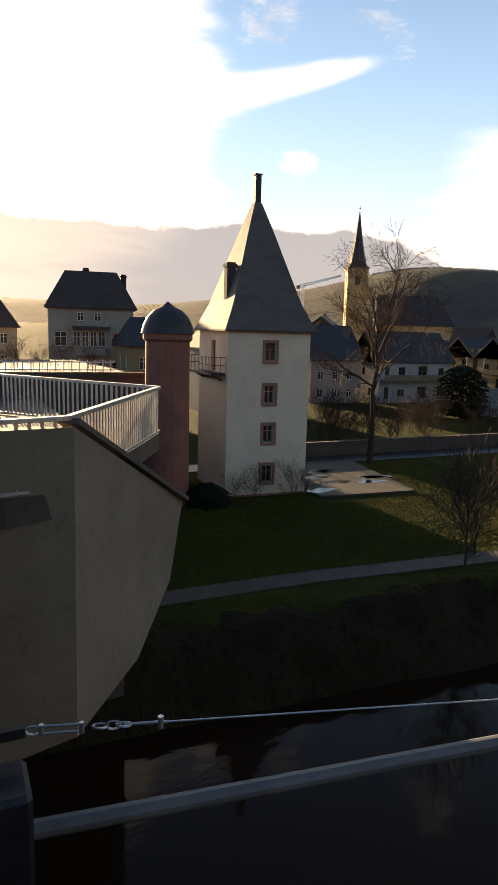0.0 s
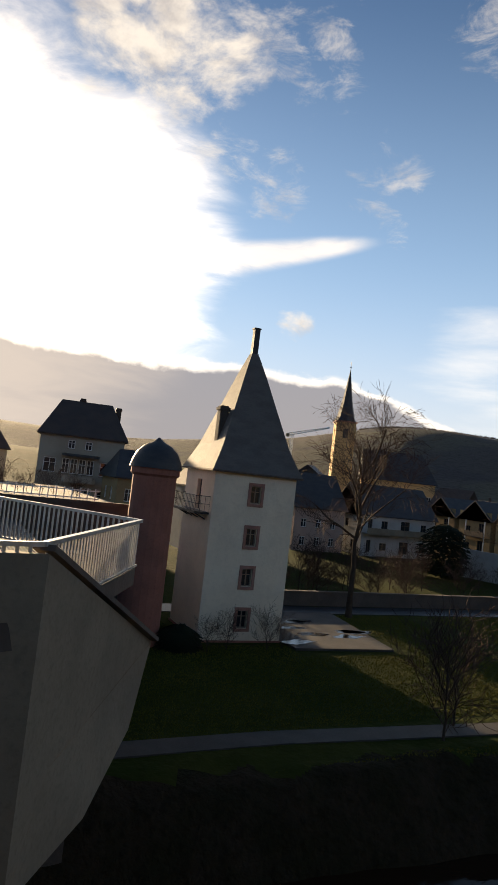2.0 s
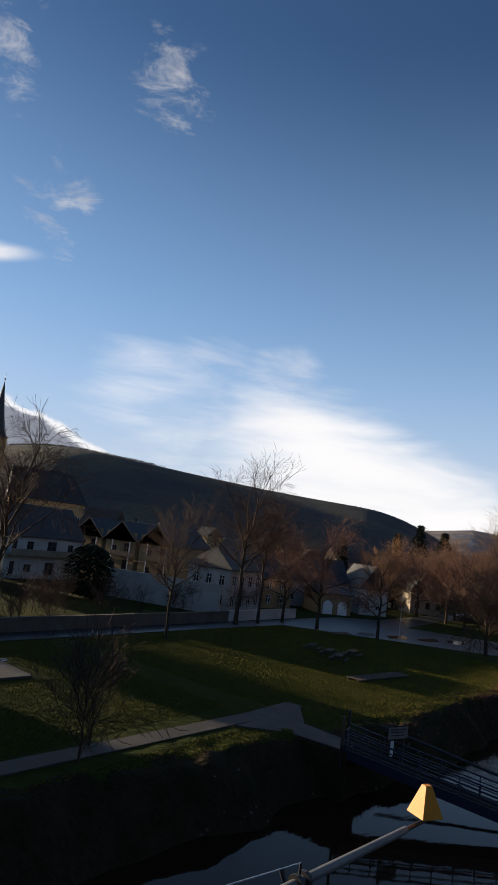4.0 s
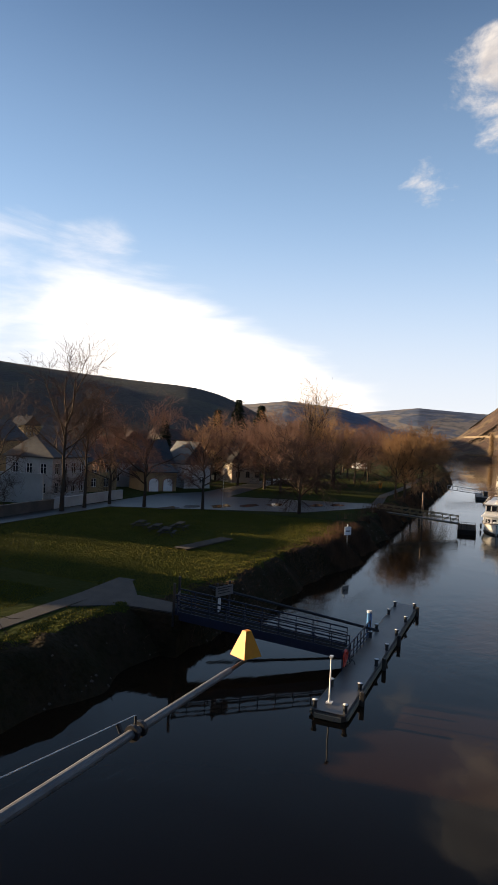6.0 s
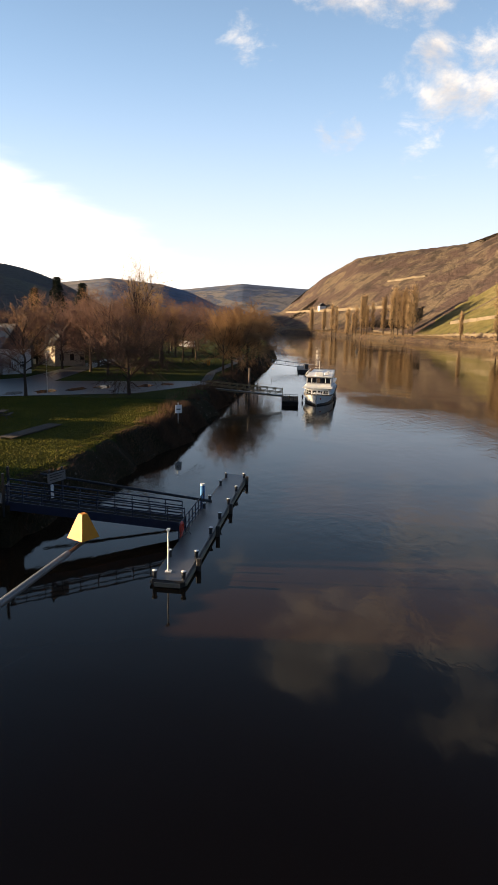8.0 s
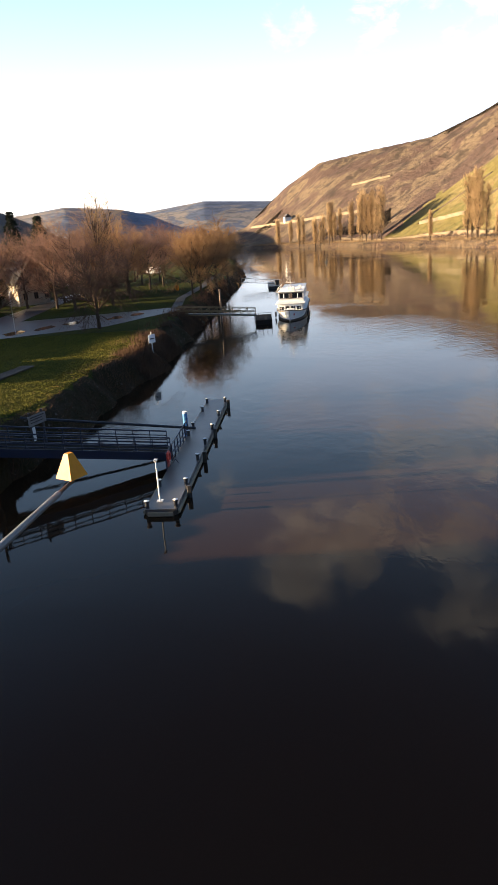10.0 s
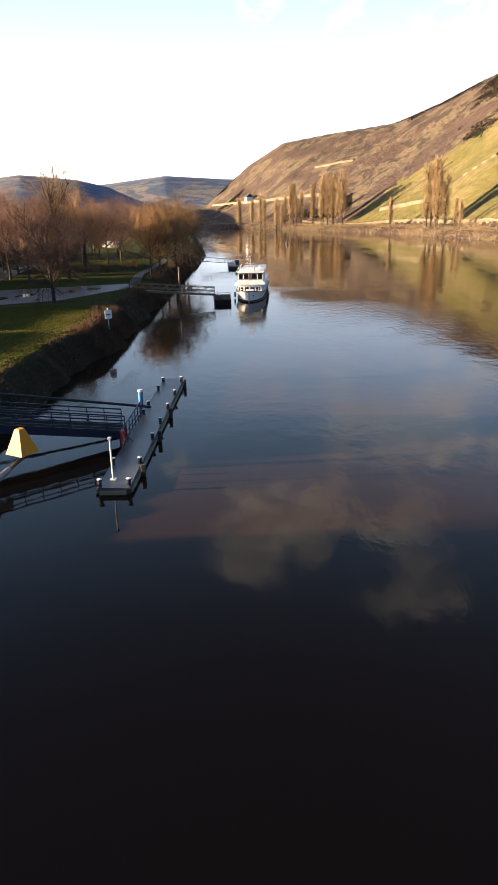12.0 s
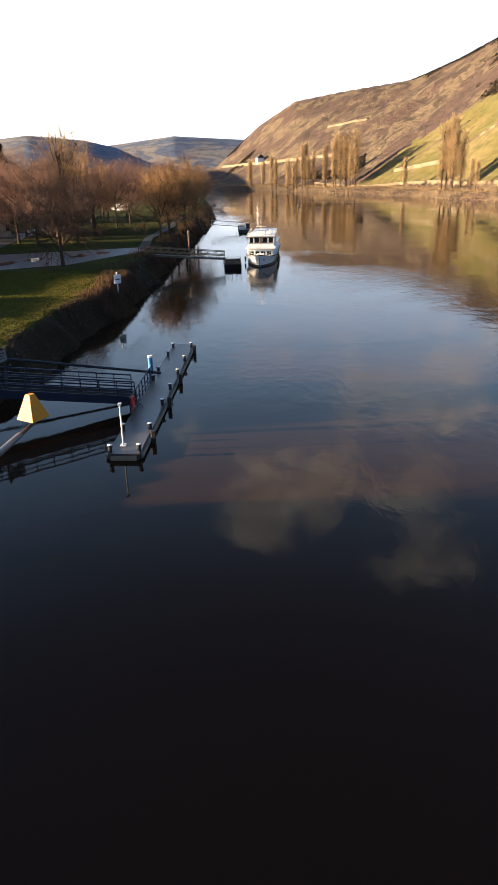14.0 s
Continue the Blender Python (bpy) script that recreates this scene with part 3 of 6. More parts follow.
# ---- boom with the yellow marker, and its stay ----
def build_boom():
    b = thing("marker_boom", "grey steel boom with a yellow radar marker at its tip", "boom", (0, 0, 0))
    def at(az, el, h=3.6):
        a, d = radians(az), h / math.tan(radians(-el))
        return Vector((math.sin(a) * d, math.cos(a) * d, 13 - h))
    foot, tip = at(5.5, -38.6), at(72.0, -19.0)
    mid = foot + (tip - foot) * 0.62
    part("pole", Shape().tube(foot, mid, 0.07, 0.066, 12).tube(mid, tip - (tip - foot).normalized() * 0.55, 0.058, 0.048, 12), M_POLE, b, smooth=False)
    part("tip_rod", Shape().tube(tip - (tip - foot).normalized() * 0.55, tip, 0.03, 0.03, 8).tube(tip - Vector((0, 0, 0.03)), tip + Vector((0, 0, 0.08)), 0.028, n=8), M_DARKMETAL, b)
    c = Shape()
    d = (tip - foot).normalized()
    for k in (0.685, 0.70):
        p = foot + (tip - foot) * k
        c.tube(p - d * 0.03, p + d * 0.03, 0.1, n=12)
    c.tube(foot + (tip - foot) * 0.69, foot + (tip - foot) * 0.69 + Vector((0, 0, 0.2)), 0.015)
    part("clamp", c, M_DARKMETAL, b, "dark clamp rings")
    p = foot + (tip - foot) * 0.67
    part("pulley", Shape().tube(p + Vector((-0.1, 0.0, 0.1)), p + Vector((-0.1, 0.05, 0.2)), 0.03), M_DARKMETAL, b)
    # marker: a squat pyramid with a cut-off top, open below
    m = Shape()
    t0, t1, h0, h1 = 0.18, 0.045, 0.08, 0.48
    lo = [(-t0, -t0, h0), (t0, -t0, h0), (t0, t0, h0), (-t0, t0, h0)]
    hi = [(-t1, -t0 * 0.3, h1), (t1, -t0 * 0.3, h1), (t1, t0 * 0.3, h1), (-t1, t0 * 0.3, h1)]
    m.add(lo + hi, ((3, 2, 1, 0), (4, 5, 6, 7), (0, 1, 5, 4), (1, 2, 6, 5), (2, 3, 7, 6), (3, 0, 4, 7)))
    k = part("marker", m, M_YELLOW, b, "yellow pyramid radar marker")
    k.matrix_basis = pose(*tip, 0, 0, 58)
    mount = foot - d * 0.5
    part("bracket", Shape().box(mount.x - 0.5, mount.x + 0.5, mount.y - 0.25, mount.y + 0.25, mount.z - 0.5, mount.z + 0.4, 0.04), M_DARKMETAL, b)
    arm = Vector((-0.9, mount.y, mount.z))
    part("bracket_arm", Shape().beam(arm, mount, 0.3, 0.3).beam((-0.9, mount.y, 10.4), (-0.9, mount.y, mount.z - 0.2), 0.3, 0.3), M_DARKMETAL, b)
    s = thing("stay_wire", "thin steel stay with a turnbuckle running out to the boom", "cable")
    a, e = at(5.2, -31.9, 3.0), foot + (tip - foot) * 0.69 + Vector((0, 0, 0.2))
    w = (e - a).normalized()
    part("wire", Shape().tube(a + w * 1.05, e, 0.008, n=6), M_METAL, s)
    tb = Shape()
    for o in (-0.03, 0.03):
        tb.tube(a + w * 0.12 + Vector((0, 0, o)), a + w * 0.42 + Vector((0, 0, o)), 0.01, n=6)
    for q in (0.12, 0.42):
        tb.tube(a + w * q - Vector((0, 0, 0.045)), a + w * q + Vector((0, 0, 0.045)), 0.02, n=8)
    part("turnbuckle", tb, M_METAL, s)
    sh = Shape()
    for q in (0.0, 0.5, 0.6, 0.68):
        for i in range(8):
            a0, a1 = i * math.pi / 4, (i + 1) * math.pi / 4
            c0 = a + w * (q + 0.06)
            up = Vector((0, 0, 1)) if q in (0.0, 0.6) else Vector((0, 1, 0))
            sh.tube(c0 + w * 0.06 * math.cos(a0) + up * 0.035 * math.sin(a0), c0 + w * 0.06 * math.cos(a1) + up * 0.035 * math.sin(a1), 0.01, n=5, caps=False)
    part("shackle", sh, M_METAL, s)
    part("wire_clip", Shape().tube(a + w * 0.74, a + w * 1.1, 0.013, n=6).tube(a + w * 1.03 - Vector((0, 0, 0.05)), a + w * 1.03 + Vector((0, 0, 0.05)), 0.025, n=8), M_METAL, s)
    part("anchor_arm", Shape().beam((-0.9, a.y, a.z), a, 0.06, 0.08), M_DARKMETAL, s)


build_boom()

# ---- buildings ----
PANES = {}


def window(owner, at, turn, w, h, depth=0.14, frame=M_WFRAME, surround=None, cross=True, sill=True, name="window"):
    """A window in an opening: pane, frame with bars, and where given a stone surround. Its own x runs along the wall, -y is outside."""
    key = (round(w, 2), round(h, 2), depth, frame.name, surround.name if surround else "", cross, sill)
    if key not in PANES:
        pane = Shape().box(-w / 2, w / 2, depth, depth + 0.03, 0, h).data("pane", M_GLASS)
        f, t = Shape(), 0.07
        y0, y1 = depth - 0.05, depth - 0.003
        f.box(-w / 2, -w / 2 + t, y0, y1, 0, h).box(w / 2 - t, w / 2, y0, y1, 0, h).box(-w / 2 + t, w / 2 - t, y0, y1, 0, t).box(-w / 2 + t, w / 2 - t, y0, y1, h - t, h)
        if cross:
            f.box(-t / 2, t / 2, y0 - 0.01, y1, t, h - t).box(-w / 2 + t, -t / 2, y0, y1, h * 0.64, h * 0.64 + t * 0.7).box(t / 2, w / 2 - t, y0, y1, h * 0.64, h * 0.64 + t * 0.7)
        s = None
        if surround:
            b = 0.2
            s = Shape().box(-w / 2 - b, -w / 2 - 0.002, -0.05, depth, -b, h + b).box(w / 2 + 0.002, w / 2 + b, -0.05, depth, -b, h + b)
            s.box(-w / 2, w / 2, -0.06, depth, -b, -0.002).box(-w / 2, w / 2, -0.05, depth, h + 0.002, h + b)
        elif sill:
            s = Shape().box(-w / 2 - 0.06, w / 2 + 0.06, -0.07, depth, -0.07, -0.003)
        PANES[key] = pane, f.data("frame", frame), s.data("surround" if surround else "sill", surround or M_CONCRETE) if s else None
    pane, f, s = PANES[key]
    ob = part(name, pane, None, owner)
    ob.matrix_basis = pose(*at, 0, 0, turn)
    part("frame", f, None, ob)
    if s:
        part("surround" if surround else "sill", s, None, ob)
    return ob


def roof_shape(w, d, eave, ridge, axis="x", over=0.4, thick=0.18, hip=0.0, hip_end=None):
    """A pitched roof over a plan w by d round the origin: two slopes with thickness, its ends cut back by hip."""
    if axis == "y":
        s = roof_shape(d, w, eave, ridge, "x", over, thick, hip, hip_end)
        s.v = [(-y, x, z) for x, y, z in s.v]
        return s
    k = (ridge - eave) / (d / 2)
    X, Y, low = w / 2 + over, d / 2 + over, eave - over * k
    e = hip + 0.001 if hip else 0.0
    h0, h1 = -X + e, X - (e if hip_end is None else hip_end)
    lo = [(-X, -Y, low), (X, -Y, low), (X, Y, low), (-X, Y, low)]
    top = [(h0, 0, ridge), (h1, 0, ridge)]
    s = Shape()
    up = lambda p: (p[0], p[1], p[2] + thick)
    pts = lo + top
    s.add(pts + [up(p) for p in pts], ((6, 7, 11, 10), (8, 9, 10, 11), (7, 8, 11), (9, 6, 10), (0, 4, 5, 1), (2, 5, 4, 3), (1, 5, 2), (3, 4, 0),
                                       (0, 1, 7, 6), (1, 2, 8, 7), (2, 3, 9, 8), (3, 0, 6, 9)))
    return s


def house(name, label, at, turn, w, d, eave, ridge, wall_mat, roof_mat, axis="x", hip=0.0, front=(), side=(), frame=M_WFRAME, chimneys=(), over=0.4, surround=None, category="house"):
    """A house of w by d metres round its base point. front: windows (u, v, width, height) on its -y face; side: on its -x face."""
    b = thing(name, label, category, at, turn)
    s = Shape()
    hole = lambda it: [(u - ww / 2, v, u + ww / 2, v + hh) for u, v, ww, hh in it]
    base = -1.5
    fr = [(a, c - base, e, g - base) for a, c, e, g in hole(front)]
    sd = [(a, c - base, e, g - base) for a, c, e, g in hole(side)]
    s.wall((-w / 2, -d / 2, base), (1, 0, 0), w, eave - base, fr)
    s.wall((-w / 2, d / 2, base), (0, -1, 0), d, eave - base, sd)
    s.wall((w / 2, -d / 2, base), (0, 1, 0), d, eave - base)
    s.wall((w / 2, d / 2, base), (-1, 0, 0), w, eave - base)
    if not hip:
        for q in (-1, 1):
            if axis == "x":
                tri = [(q * w / 2, -q * -d / 2 * -1, eave), (q * w / 2, q * d / 2, eave), (q * w / 2, 0, ridge)]
            else:
                tri = [(q * w / 2, q * d / 2, eave), (-q * w / 2, q * d / 2, eave), (0, q * d / 2, ridge)]
            s.add(tri, ((0, 1, 2),))
    part("wall", s, wall_mat, b)
    part("roof", roof_shape(w, d, eave, ridge, axis, over, hip=hip), roof_mat, b)
    for u, v, ww, hh in front:
        window(b, (-w / 2 + u, -d / 2, v), 0, ww, hh, frame=frame, surround=surround)
    for u, v, ww, hh in side:
        window(b, (-w / 2, d / 2 - u, v), -90, ww, hh, frame=frame, surround=surround)
    for x, y, z0, z1 in chimneys:
        part("chimney", Shape().box(x - 0.35, x + 0.35, y - 0.3, y + 0.3, z0, z1, 0.04).box(x - 0.42, x + 0.42, y - 0.37, y + 0.37, z1 - 0.35, z1 - 0.22), M_TILE, b)
    return b


def build_tower():
    x0, x1, y0, y1, z0, ez = 16.4, 22.2, 38.2, 44.0, 2.5, 13.55
    cx, cy, w = (x0 + x1) / 2, (y0 + y1) / 2, x1 - x0
    t = thing("old_tower", "square plastered tower with a steep curved slate roof and sandstone windows", "tower", (cx, cy, z0), -2.5)
    zs = (9.45 - 0.78, 6.7 - 0.78, 4.1 - 0.78, 1.42 - 0.78)
    wins = [(2.95, z + 0.25, 0.72, 1.15) for z in zs]
    s = Shape()
    h = w / 2
    base = -0.8
    s.wall((-h, -h, base), (1, 0, 0), w, ez - z0 - base, [(u - a / 2, v - base, u + a / 2, v + b - base) for u, v, a, b in wins], 0.3)
    door = (3.0, 8.15, 0.85, 2.0)
    s.wall((-h, h, base), (0, -1, 0), w, ez - z0 - base, [(door[0] - 0.42, door[1] - base, door[0] + 0.42, door[1] + 2.0 - base)], 0.3)
    s.wall((h, -h, base), (0, 1, 0), w, ez - z0 - base)
    s.wall((h, h, base), (-1, 0, 0), w, ez - z0 - base)
    part("wall", s, M_PLASTER, t)
    part("plinth", Shape().box(-h - 0.08, h + 0.08, -h - 0.08, h + 0.08, -0.8, 0.12), M_RED, t, "red sandstone plinth")
    for u, v, a, b in wins:
        window(t, (-h + u, -h, v), 0, a, b, 0.2, M_PALEWOOD, M_TRIM)
    d = part("door", Shape().box(-0.42, 0.42, 0.2, 0.26, 0, 2.0), M_FRAME, t, "dark wooden balcony door")
    d.matrix_basis = pose(-h, h - door[0], door[1], 0, 0, -90)
    # curved pyramid roof
    prof = [(h + 0.32, 0.0), (h - 0.05, 0.75), (2.42, 1.7), (1.62, 4.15), (0.82, 6.65), (0.24, 8.3)]
    zr = ez - z0 - 0.15
    r = Shape()
    k = 9
    for (a0, b0), (a1, b1) in zip(prof, prof[1:]):
        for q in range(4):
            c, sn = (1, 0, -1, 0)[q], (0, 1, 0, -1)[q]
            rot = lambda x, y: (c * x - sn * y, sn * x + c * y)
            r.add([(*rot(-a0, -a0), zr + b0), (*rot(a0, -a0), zr + b0), (*rot(a1, -a1), zr + b1), (*rot(-a1, -a1), zr + b1)], ((0, 1, 2, 3),))
    e = h + 0.32
    r.add([(-e, -e, zr), (e, -e, zr), (e, e, zr), (-e, e, zr)], ((3, 2, 1, 0),))
    part("roof", r, M_OLDSLATE, t, "steep grey slate roof with flared eaves")
    part("eaves_board", Shape().box(-e - 0.02, e + 0.02, -e - 0.02, e + 0.02, zr - 0.12, zr - 0.003), M_FRAME, t)
    part("roof_stack", Shape().box(-0.2, 0.2, -0.2, 0.2, zr + 8.0, zr + 10.05).box(-0.25, 0.25, -0.25, 0.25, zr + 10.05, zr + 10.13), M_SLATE, t, "square dark metal stack on the roof's point")
    part("chimney", Shape().box(-2.35, -1.75, -1.0, -0.35, zr + 1.9, zr + 4.3, 0.05).box(-2.42, -1.68, -1.07, -0.28, zr + 4.0, zr + 4.18), M_STONE, t, "old stone chimney on the slope")
    # balcony on the downstream face
    b = part("balcony_slab", Shape().box(-h - 1.0, -h + 0.05, -h + 0.4, h - 0.1, 7.95, 8.1), M_DARKMETAL, t)
    rail = Shape()
    pts = [(-h, -h + 0.45), (-h - 0.95, -h + 0.45), (-h - 0.95, h - 0.15), (-h, h - 0.15)]
    for (ax, ay), (bx, by) in zip(pts, pts[1:]):
        for z in (9.1, 8.6):
            rail.tube((ax, ay, z), (bx, by, z), 0.02, n=6)
        k = max(2, int(math.hypot(bx - ax, by - ay) / 0.28))
        for i in range(k + 1):
            rail.tube((ax + (bx - ax) * i / k, ay + (by - ay) * i / k, 8.1), (ax + (bx - ax) * i / k, ay + (by - ay) * i / k, 9.1), 0.014, n=5)
    part("balcony_rail", rail, M_DARKMETAL, t)
    for u in (1.2, 2.2, 3.4, 4.8):
        part("wall_lamp" if u == 2.2 else "bracket", Shape().beam((-h - 0.02, h - u, 7.6), (-h - 0.7, h - u, 7.93), 0.06, 0.08), M_DARKMETAL, t)


build_tower()


def grid(n, first, step, rows, w, h):
    return [(first + i * step, v, w, h) for v in rows for i in range(n)]


def build_church():
    c = thing("church", "yellow plastered church with a slender slate spire", "church", (97.5, 146, 4), -25)
    s = Shape()
    s.wall((-2.6, -2.6, -1), (1, 0, 0), 5.2, 28.0, [(1.9, 23.5, 3.3, 26.0), (2.2, 14, 3.0, 15.5)], 0.4)
    s.wall((-2.6, 2.6, -1), (0, -1, 0), 5.2, 28.0, [(1.9, 23.5, 3.3, 26.0), (2.2, 14, 3.0, 15.5)], 0.4)
    s.wall((2.6, -2.6, -1), (0, 1, 0), 5.2, 28.0)
    s.wall((2.6, 2.6, -1), (-1, 0, 0), 5.2, 28.0)
    part("belfry_wall", s, M_CHURCH, c)
    for tx, turn in ((0, 0), (1, -90)):
        o = part("louvre", Shape().box(-0.7, 0.7, 0.25, 0.3, 0, 2.5), M_DARKMETAL, c)
        o.matrix_basis = pose(0, -2.6, 22.5, 0, 0, 0) if tx == 0 else pose(-2.6, 0, 22.5, 0, 0, -90)
    part("cornice", Shape().box(-2.85, 2.85, -2.85, 2.85, 26.6, 27.0), M_TRIM, c)
    sp = Shape()
    sp.revolve([(3.1, 27.0), (2.35, 28.2), (1.3, 33.0), (0.5, 38.0), (0.06, 41.2)], 8)
    part("spire", sp, M_SLATE, c, "slender dark slate spire")
    part("finial", Shape().tube((0, 0, 41), (0, 0, 43.2), 0.05).revolve([(0.03, 41.5), (0.25, 41.75), (0.03, 42.0)], 10), M_DARKMETAL, c)
    n = thing("church_nave", "long church nave with a dark slate roof", "church", (110, 138, 4), -30)
    b = Shape()
    b.wall((-9, -5.5, -1), (1, 0, 0), 18, 14.2, [(2 + i * 3.5, 5, 3.2 + i * 3.5, 10.5) for i in range(5)], 0.3)
    b.wall((-9, 5.5, -1), (0, -1, 0), 11, 14.2)
    b.wall((9, -5.5, -1), (0, 1, 0), 11, 14.2)
    b.wall((9, 5.5, -1), (-1, 0, 0), 18, 14.2)
    part("wall", b, M_CHURCH, n)
    part("roof", roof_shape(18, 11, 13.2, 20.2, "x", 0.5, hip=0.0, hip_end=3.5), M_SLATE, n)
    for i in range(5):
        window(n, (-9 + 2.6 + i * 3.5, -5.5, 4), 0, 1.2, 5.5, sill=False)


def build_town():
    v = house("villa", "tall cream villa with a hipped mansard roof above the street", (17.1, 84.5, 6.6), -11.5, 9.9, 9.5, 9.4, 13.6, M_BEIGE, M_TILE, "x", 2.2,
              front=grid(2, 1.4, 6.6, (1.2, 4.6), 1.4, 1.7) + grid(4, 3.25, 0.97, (1.2, 4.6), 0.8, 1.8) + grid(2, 3.7, 2.0, (7.6,), 0.8, 1.0), chimneys=[(4.0, 0.5, 9.5, 13.6), (-0.6, 0.3, 12.8, 14.2)])
    part("bay", Shape().prism([(-2.0, -5.0), (-1.6, -6.0), (1.6, -6.0), (2.0, -5.0)], 3.6, 4.35), M_BEIGE, v)
    part("bay_roof", Shape().prism([(-2.2, -4.95), (-1.75, -6.2), (1.75, -6.2), (2.2, -4.95)], 6.7, 7.0), M_SLATE, v)
    house("townhouse", "grey plastered townhouse beside the villa", (4.5, 103, 7.0), 8, 9, 9, 6.5, 10, M_BEIGE, M_TILE, "x", 1.5, front=grid(3, 1.8, 2.7, (1, 4), 1.0, 1.4))
    house("street_house", "ochre house with a slate mansard roof", (21.0, 74, 5.0), 0, 5.0, 7, 6.8, 9.6, M_OCHRE, M_SLATE, "x", 1.2, front=grid(2, 1.4, 2.2, (1, 4), 0.9, 1.4), side=grid(2, 2.0, 2.6, (1, 4), 0.9, 1.4))
    # unseen behind the tower; its gable is set to cast the lawn's dark strip
    house("town_house", "plain rendered house hidden behind the tower", (37.2, 85, 2.5), 0, 11.0, 10, 9.0, 14.8, M_WHITE, M_TILE, "y", 0, front=grid(3, 1.6, 2.6, (1, 4), 1.0, 1.4))
    house("garden_house", "pale pink house half hidden by bare branches", (58.2, 96, 2.6), 0, 9.6, 9, 7.2, 12.4, M_PINK, M_SLATE, "x", 0, front=grid(3, 1.8, 2.8, (0.8, 3.7), 1.0, 1.4), side=grid(2, 2.6, 3.4, (0.8, 3.7), 1.0, 1.4))
    a = house("balcony_house", "white house with a dark slate roof and long balconies", (73.0, 94, 2.6), 0, 15.5, 9, 7.0, 11.7, M_WHITE, M_SLATE, "x", 0,
              front=[(1.6, 0.6, 0.9, 2.0), (1.6, 4.0, 0.9, 2.1), (4.6, 1.0, 1.4, 1.2), (4.6, 4.6, 1.3, 1.3), (9.0, 4.0, 1.9, 2.1), (9.0, 0.6, 1.9, 2.0), (13, 4.4, 1.2, 1.4), (13, 1.0, 1.2, 1.4)], side=[(4.5, 4.4, 0.9, 1.3), (2.4, 1.0, 1.0, 1.3), (6.6, 1.0, 1.0, 1.3)], frame=M_FRAME)
    part("balcony", Shape().box(-7.6, 7.6, -5.9, -4.5, 3.6, 3.78).box(-7.6, 7.6, -5.95, -5.85, 3.78, 4.7), M_CONCRETE, a)
    # terrace of three gables
    for k, y in enumerate((93.5, 85.0, 76.5)):
        g = house("gabled_house", "narrow ochre gabled house with timber balconies", (90.5, y, 4.0), 0, 10, 7.4, 6.6, 9.6, M_OCHRE, M_SLATE, "x", 0, side=[(2.2, 1.0, 1.2, 1.4), (5.2, 1.0, 1.2, 2.0), (2.2, 3.9, 1.2, 1.4), (5.2, 3.9, 1.2, 2.0), (3.7, 6.9, 1.0, 1.0)], frame=M_FRAME)
        tagged(g, group="terrace of gabled houses")
        part("balcony", Shape().box(-6.2, -5.0, -3.4, 1.0, 3.5, 3.65).box(-6.25, -6.15, -3.4, 1.0, 3.65, 4.5), M_FRAME, g)
        for q in (-3.4, 0.9):
            part("post", Shape().box(-6.22, -6.08, q - 0.07, q + 0.07, -1.2, 6.3), M_WFRAME, g)
    house("town_house", "white gabled house among the roofs", (112, 118, 5), 20, 9, 8, 7, 11, M_WHITE, M_TILE, "y", 0, front=grid(2, 2.6, 3.4, (1, 4), 1.0, 1.4))
    rng = random.Random(5)
    for k in range(22):
        az, r = radians(30 + 43 * (k + 0.5) / 22 + rng.uniform(-1, 1)), rng.uniform(150, 330)
        x, y = math.sin(az) * r, math.cos(az) * r
        if abs(x - 103) < 22 and abs(y - 142) < 18 or y < 70 and r < 190:
            continue
        z = float(height(np.array(x), np.array(y)))
        h = rng.uniform(5, 7.5)
        house("far_house", "small pale house with a dark pitched roof in the town", (x, y, z), rng.uniform(-50, 50), rng.uniform(8, 12), rng.uniform(7, 9), h, h + rng.uniform(3.2, 4.6), rng.choice([M_WHITE, M_BEIGE, M_OCHRE, M_WHITE, M_PINK]), rng.choice([M_SLATE, M_TILE, M_SLATE]), rng.choice("xy"), 0,
              front=grid(3, 1.6, 2.4, (1, 3.8), 1.0, 1.3), side=grid(2, 2.0, 2.8, (1, 3.8), 1.0, 1.3), chimneys=[(1.5, 0.4, h + 2, h + 4.8)])
    gar = house("garage", "ochre double garage with arched doors and a dark roof", (106, 53.5, 2.5), -39, 6.0, 7.0, 3.4, 4.4, M_OCHRE, M_SLATE, "x", 0)
    for u in (-1.35, 1.35):
        d = Shape()
        arch = [(-0.95, 0.0), (0.95, 0.0), (0.95, 1.6)] + [(0.95 * math.cos(i * math.pi / 8), 1.6 + 0.75 * math.sin(i * math.pi / 8)) for i in range(1, 8)] + [(-0.95, 1.6)]
        k = len(arch)
        d.add([(x, -0.04, z) for x, z in arch] + [(x, 0.1, z) for x, z in arch], [tuple(range(k))] + [(i, k + i, k + (i + 1) % k, (i + 1) % k) for i in range(k)])
        o = part("garage_door", d, M_WFRAME, gar, "pale arched garage door")
        o.matrix_basis = pose(u, -3.5, 0)
        rim = Shape()
        for i in range(len(arch) - 1):
            p, q = arch[(i + 1) % k], arch[(i + 2) % k]
            rim.beam((p[0], -0.05, p[1]), (q[0], -0.05, q[1]), 0.12, 0.14)
        part("arch_trim", rim, M_TRIM, o)
    house("barn_house", "house with a long dark roof and a pale gable", (112, 61, 2.5), -39, 13, 8, 4.8, 8.8, M_WHITE, M_SLATE, "x", 0, front=grid(4, 2, 3, (1.0,), 1.0, 1.3), side=[(2.6, 1, 1, 1.3), (5.4, 1, 1, 1.3), (4, 4.4, 0.9, 1.1)])
